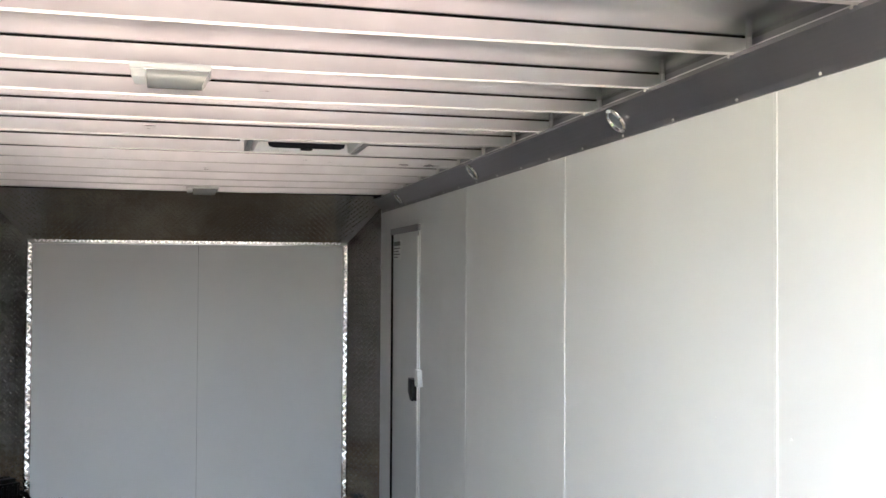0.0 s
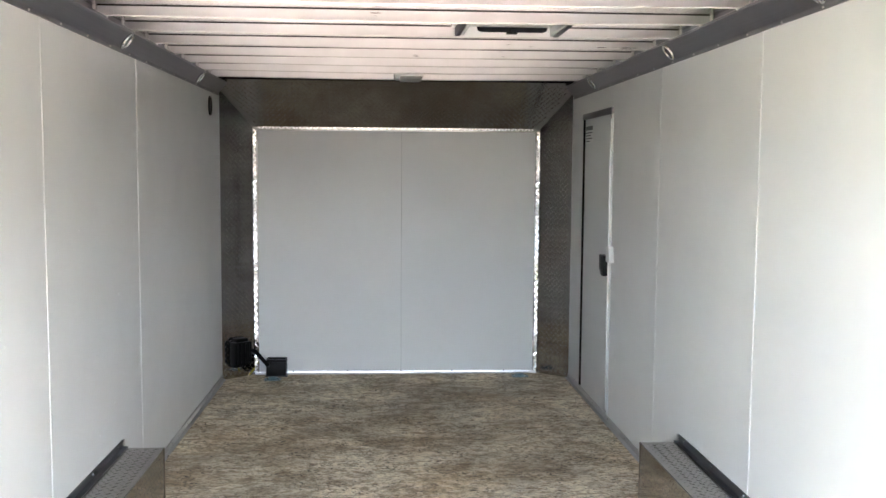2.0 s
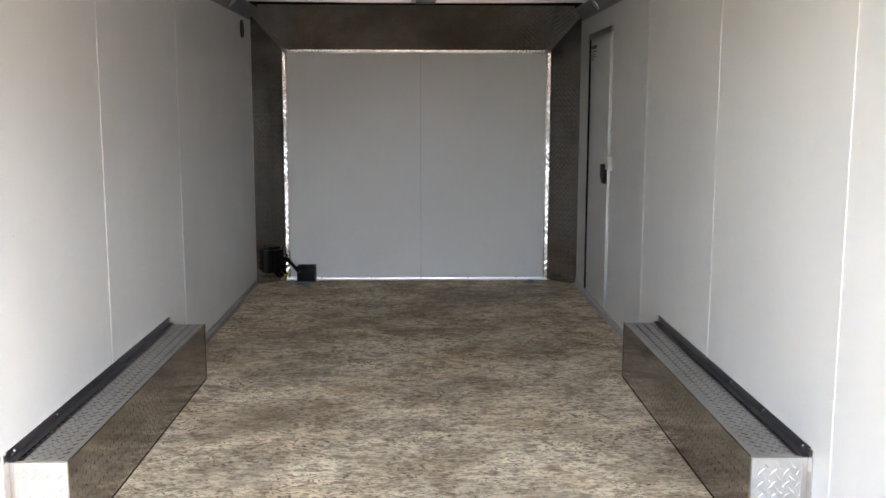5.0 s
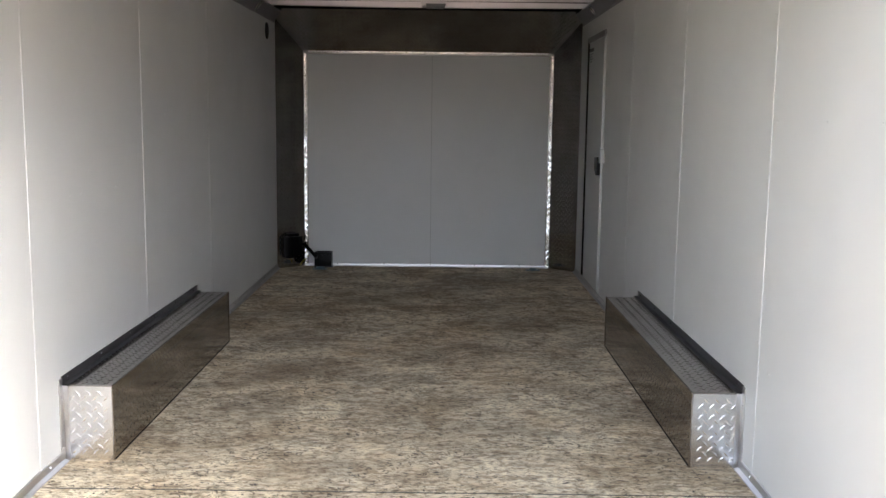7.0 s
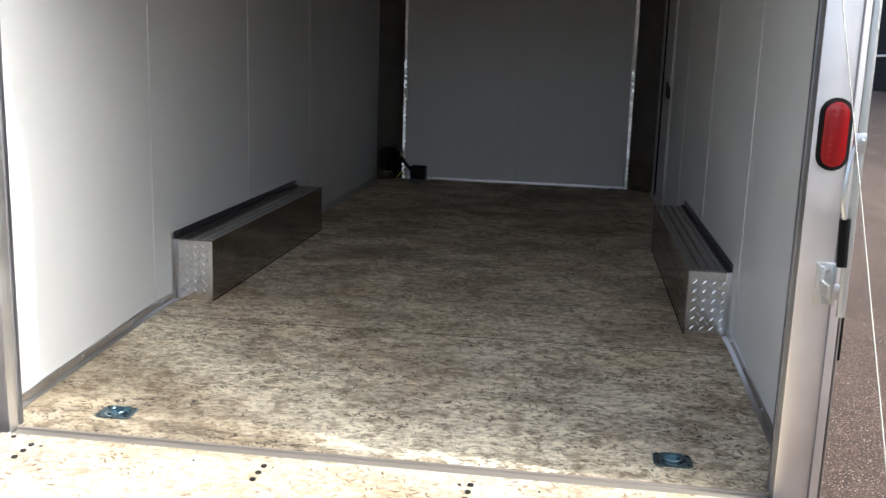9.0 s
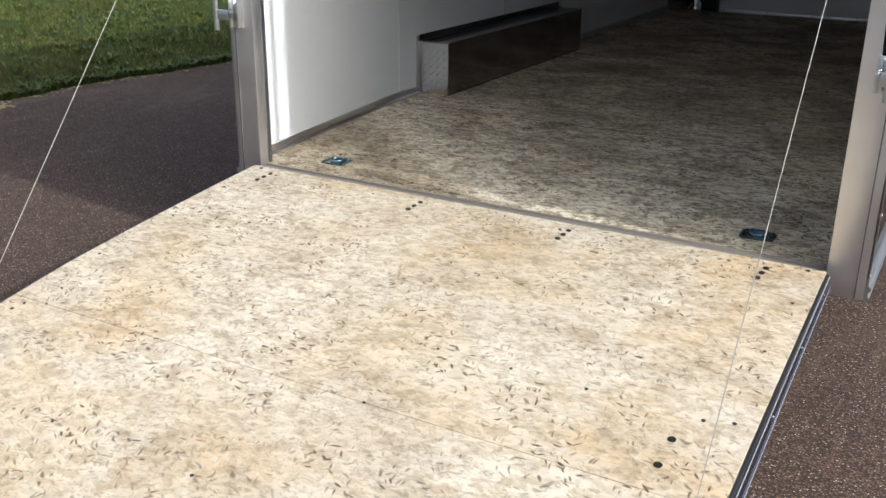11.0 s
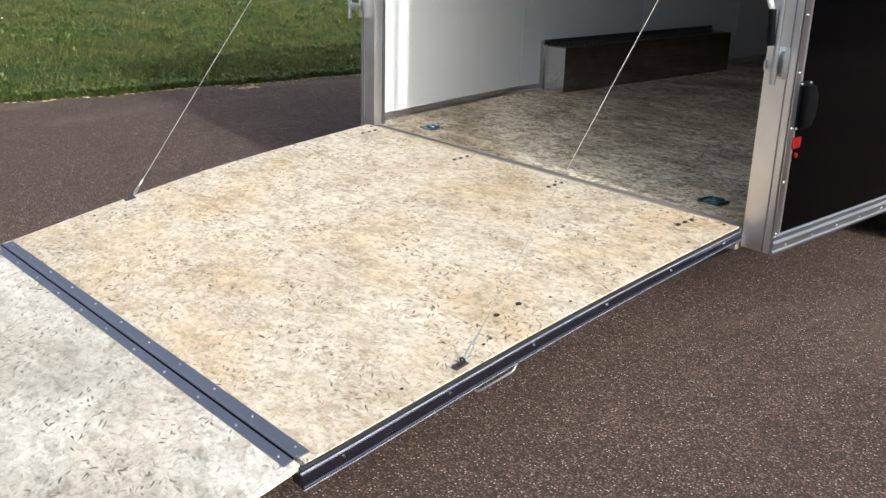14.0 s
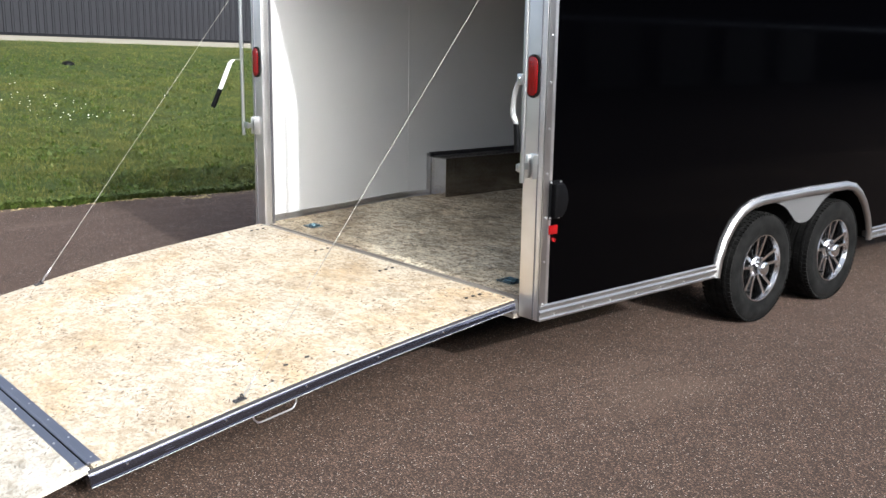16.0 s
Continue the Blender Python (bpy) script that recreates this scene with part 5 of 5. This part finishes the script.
def bow(x, u):
    """The ramp door arches a little between hinge and foot and sags at its far corner."""
    sag = 0.03 * max(0.0, min(1.0, u - 1.0)) * (1.15 - x) / 2.3
    return (0.02 * math.sin(math.pi * u / 1.9) if 0 < u < 1.9 else 0.0) - sag


def ramp_point(x, u, h=0.0):
    return RAMP @ Vector((x, -u, h + bow(x, u)))


def arch_mesh(mesh):
    bm = bmesh.new()
    bm.from_mesh(mesh)
    long = [e for e in bm.edges if abs(e.verts[0].co.y - e.verts[1].co.y) > 0.4]
    if long:
        bmesh.ops.subdivide_edges(bm, edges=long, cuts=10, use_grid_fill=True)
    for v in bm.verts:
        v.co.z += bow(v.co.x, -v.co.y)
    bm.to_mesh(mesh)
    bm.free()


def ramp_door():
    ob = thing("ramp_door", RAMP, "lowered rear ramp door of pale worn plywood with dark metal rails", "ramp")
    hw = 1.152
    for u0, u1 in ((0.0, 1.215), (1.217, MAIN)):
        g = Geo()
        g.box(-hw, -u0, -0.019, hw, -u1, 0)
        part("plywood_sheet", g, RAMP_PLY, ob, "sun-bleached worn plywood", bevel=0.0015, smooth=0, local=True)
    m = pose(0, -MAIN - 0.012, 0, math.degrees(FLAP_DIP), 0, 0)
    g = Geo()
    g.box(-hw + 0.005, 0, -0.019, hw - 0.005, -FLAP, 0)
    g.v = [tuple(m @ Vector(p)) for p in g.v]
    part("flap", g, FLAP_PLY, ob, "plywood flap resting on the asphalt", bevel=0.0015, smooth=0, local=True)
    for s in (-1, 1):
        g = Geo()
        # the rail deepens from the hinge towards the foot
        prof = [(-0.03, -0.0195), (0.0125, -0.0195), (0.017, -0.013), (0.0205, -0.016), (0.022, -0.022), (0.022, -0.053), (0.027, -0.057), (0.027, -0.062), (-0.03, -0.062)]
        n = len(prof)

        def ring(u, k):
            return [(s * (hw + x * (k if x > 0 else 1)), -u, z if z > -0.02 else z * k) for x, z in prof]

        g.add(ring(0.01, 0.72) + ring(MAIN + 0.025, 0.98), [(i, (i + 1) % n, n + (i + 1) % n, n + i) for i in range(n)] + [tuple(range(n))[::-1], tuple(range(n, 2 * n))])
        edge = Geo()
        edge.box(s * (hw + 0.0012), -0.01, -0.0192, s * (hw + 0.0115), -MAIN - 0.02, -0.004)
        part("edge_trim", edge, RAIL_EDGE, ob, "dark grey edge trim", bevel=0.002, local=True)
        rail = part("side_rail", g, RAIL, ob, "dark anodised side rail", local=True)
        g = Geo()
        g.cyl((s * (hw + 0.0125), -0.01, -0.0135), (s * (hw + 0.017), -MAIN - 0.027, -0.0135), 0.0019, 8)
        g.cyl((s * (hw + 0.019), -0.01, -0.0435), (s * (hw + 0.0262), -MAIN - 0.027, -0.0595), 0.0014, 8)
        part("rail_lip", g, LIP, rail, "bright lip", local=True)
        g = Geo()
        for u in (0.12, 0.45, 0.8, 1.15, 1.5, 1.88):
            screw(g, (s * (hw + 0.0165 + 0.0027 * u), -u, -0.026), (s, 0, 0), 0.006, 0.004)
        small(part("rail_screws", g, CHROME, rail, local=True))
        g = Geo()
        y0, y1 = -1.185, -1.355
        g.tube([(s * 1.12, y0 + 0.012, -0.045), (s * 1.12, y0 + 0.010, -0.098), (s * 1.12, y0 - 0.004, -0.116), (s * 1.12, y0 - 0.018, -0.120), (s * 1.12, y1 + 0.018, -0.120), (s * 1.12, y1 + 0.004, -0.116), (s * 1.12, y1 - 0.010, -0.098), (s * 1.12, y1 - 0.012, -0.045)], 0.004, 8)
        part("grab_handle", g, STEEL, ob, "pale steel grab handle", local=True, smooth=60)
    g = Geo()
    for k in range(6):
        u = 0.1 + 0.34 * k
        g.box(-1.115, -u, -0.042, 1.115, -u - 0.04, -0.021)
    part("under_frame", g, RAIL, ob, smooth=0, local=True)
    g = Geo()
    g.box(-1.115, -0.02, -0.0435, 1.115, -MAIN, -0.0425)
    part("under_skin", g, BLACK, ob, smooth=0, local=True)
    # long hinge between ramp and flap
    g = Geo()
    g.box(-1.125, -MAIN + 0.036, 0.0005, 1.125, -MAIN - 0.002, 0.0045)
    g.cyl((-1.12, -MAIN - 0.004, 0.002), (1.12, -MAIN - 0.004, 0.002), 0.0065, 10)
    g.box(-1.12, -MAIN - 0.0125, 0.0, 1.12, -MAIN - 0.0155, 0.0062, 2)
    low = Geo()
    low.box(-1.125, -0.004, 0.0005, 1.125, -0.034, 0.0045)
    g.add([m @ Vector(p) for p in low.v], low.f)
    for k in range(11):
        x = -1.08 + 0.216 * k
        screw(g, (x, -MAIN + 0.020, 0.0045), (0, 0, 1), 0.0045, 0.002, 1)
        p = m @ Vector((x, -0.021, 0.0045))
        screw(g, p, (0, 0, 1), 0.005, 0.003, 1)
    part("flap_hinge", g, [HINGE, STEEL, DARK], ob, "long grey steel hinge strip", local=True)
    g = Geo()
    for x in (-1.02, -0.297, 0.307, 0.98):
        for k, u in enumerate((0.058, 0.096, 0.134)):
            g.cyl((x - 0.004 * k, -u, -0.001), (x - 0.004 * k, -u, 0.0035), 0.009, 10)
    small(part("hinge_bolts", g, BOLT, ob, "dark round bolt heads", local=True))
    rng = random.Random(21)
    g = Geo()
    for s in (-1, 1):
        for u, x, r in ((1.022, 0.983, 0.011), (1.123, 0.983, 0.011), (1.24, 1.075, 0.006), (1.28, 1.085, 0.006), (0.9, 1.10, 0.006), (0.25, 1.10, 0.006), (0.55, 1.09, 0.005), (1.6, 1.08, 0.006), (0.02, 1.10, 0.008)):
            if s > 0 or r < 0.01:
                g.cyl((s * x, -u, -0.001), (s * x, -u, 0.0012), r, 10)
    for k in range(9):
        for u in (0.06, 0.48, 0.92, 1.215, 1.62):
            if rng.random() < 0.55:
                x = -1.0 + 0.25 * k + rng.uniform(-0.03, 0.03)
                g.cyl((x, -u, -0.001), (x, -u, 0.001), rng.uniform(0.003, 0.006), 8)
    small(part("screw_holes", g, BOLT, ob, local=True))
    g = Geo()
    for x in (-0.9, -0.3, 0.3, 0.9):
        g.cyl((x - 0.1, 0.006, -0.028), (x + 0.1, 0.006, -0.028), 0.013, 10)
    for s in (-1, 1):
        g.box(s * 1.136, -0.002, -0.075, s * 1.146, 0.028, -0.012)
    part("hinge_barrels", g, STEEL, ob, local=True)
    for child in ob.children_recursive:
        arch_mesh(child.data)
    return ob


def ramp_cable(s):
    ax = 1.12 * s
    a = ramp_point(ax, 1.392, 0.012)
    b = Vector((s * 1.118, 0.045, 1.655))
    ob = thing("ramp_cable", ramp_point(ax, 1.40), "thin pale steel cable from the ramp to the rear frame", "cable", "ramp cables")
    g = Geo()
    d = (b - a).normalized()
    g.cyl(a + d * 0.05, b, 0.0014, 8)
    part("cable", g, CABLE, ob)
    g = Geo()
    side = Vector((1, 0, 0))
    g.tube([a, a + d * 0.02 + side * 0.008, a + d * 0.05 + side * 0.007, a + d * 0.065, a + d * 0.05 - side * 0.007, a + d * 0.02 - side * 0.008, a], 0.0016, 6)
    g.cyl(a + d * 0.055, a + d * 0.085, 0.004, 8)
    part("loop", g, STEEL, ob)
    g = Geo()
    p = [ramp_point(ax + dx, 1.392 + du, 0.0) for dx, du in ((-0.011, -0.006), (0.011, -0.006), (0.011, 0.042), (-0.011, 0.042))]
    nrm = RAMP.to_3x3() @ Vector((0, 0, 1))
    g.prism(p, nrm * 0.006)
    q = ramp_point(ax, 1.398, 0.006)
    g.tube([q + side * 0.010, q + side * 0.010 + nrm * 0.012, q + nrm * 0.017, q - side * 0.010 + nrm * 0.012, q - side * 0.010], 0.003, 8)
    for du in (1.412, 1.433):
        c = ramp_point(ax, du, 0.006)
        g.cyl(c, c + nrm * 0.006, 0.0055, 6)
    part("anchor", g, DARK_TRIM, ob, "dark anchor plate with bolts")
    g = Geo()
    g.box(b.x - 0.012, 0.03, b.z - 0.02, s * 1.15, 0.06, b.z + 0.03)
    part("eye_bracket", g, STEEL, ob, bevel=0.002)


ramp_door()
ramp_cable(-1)
ramp_cable(1)
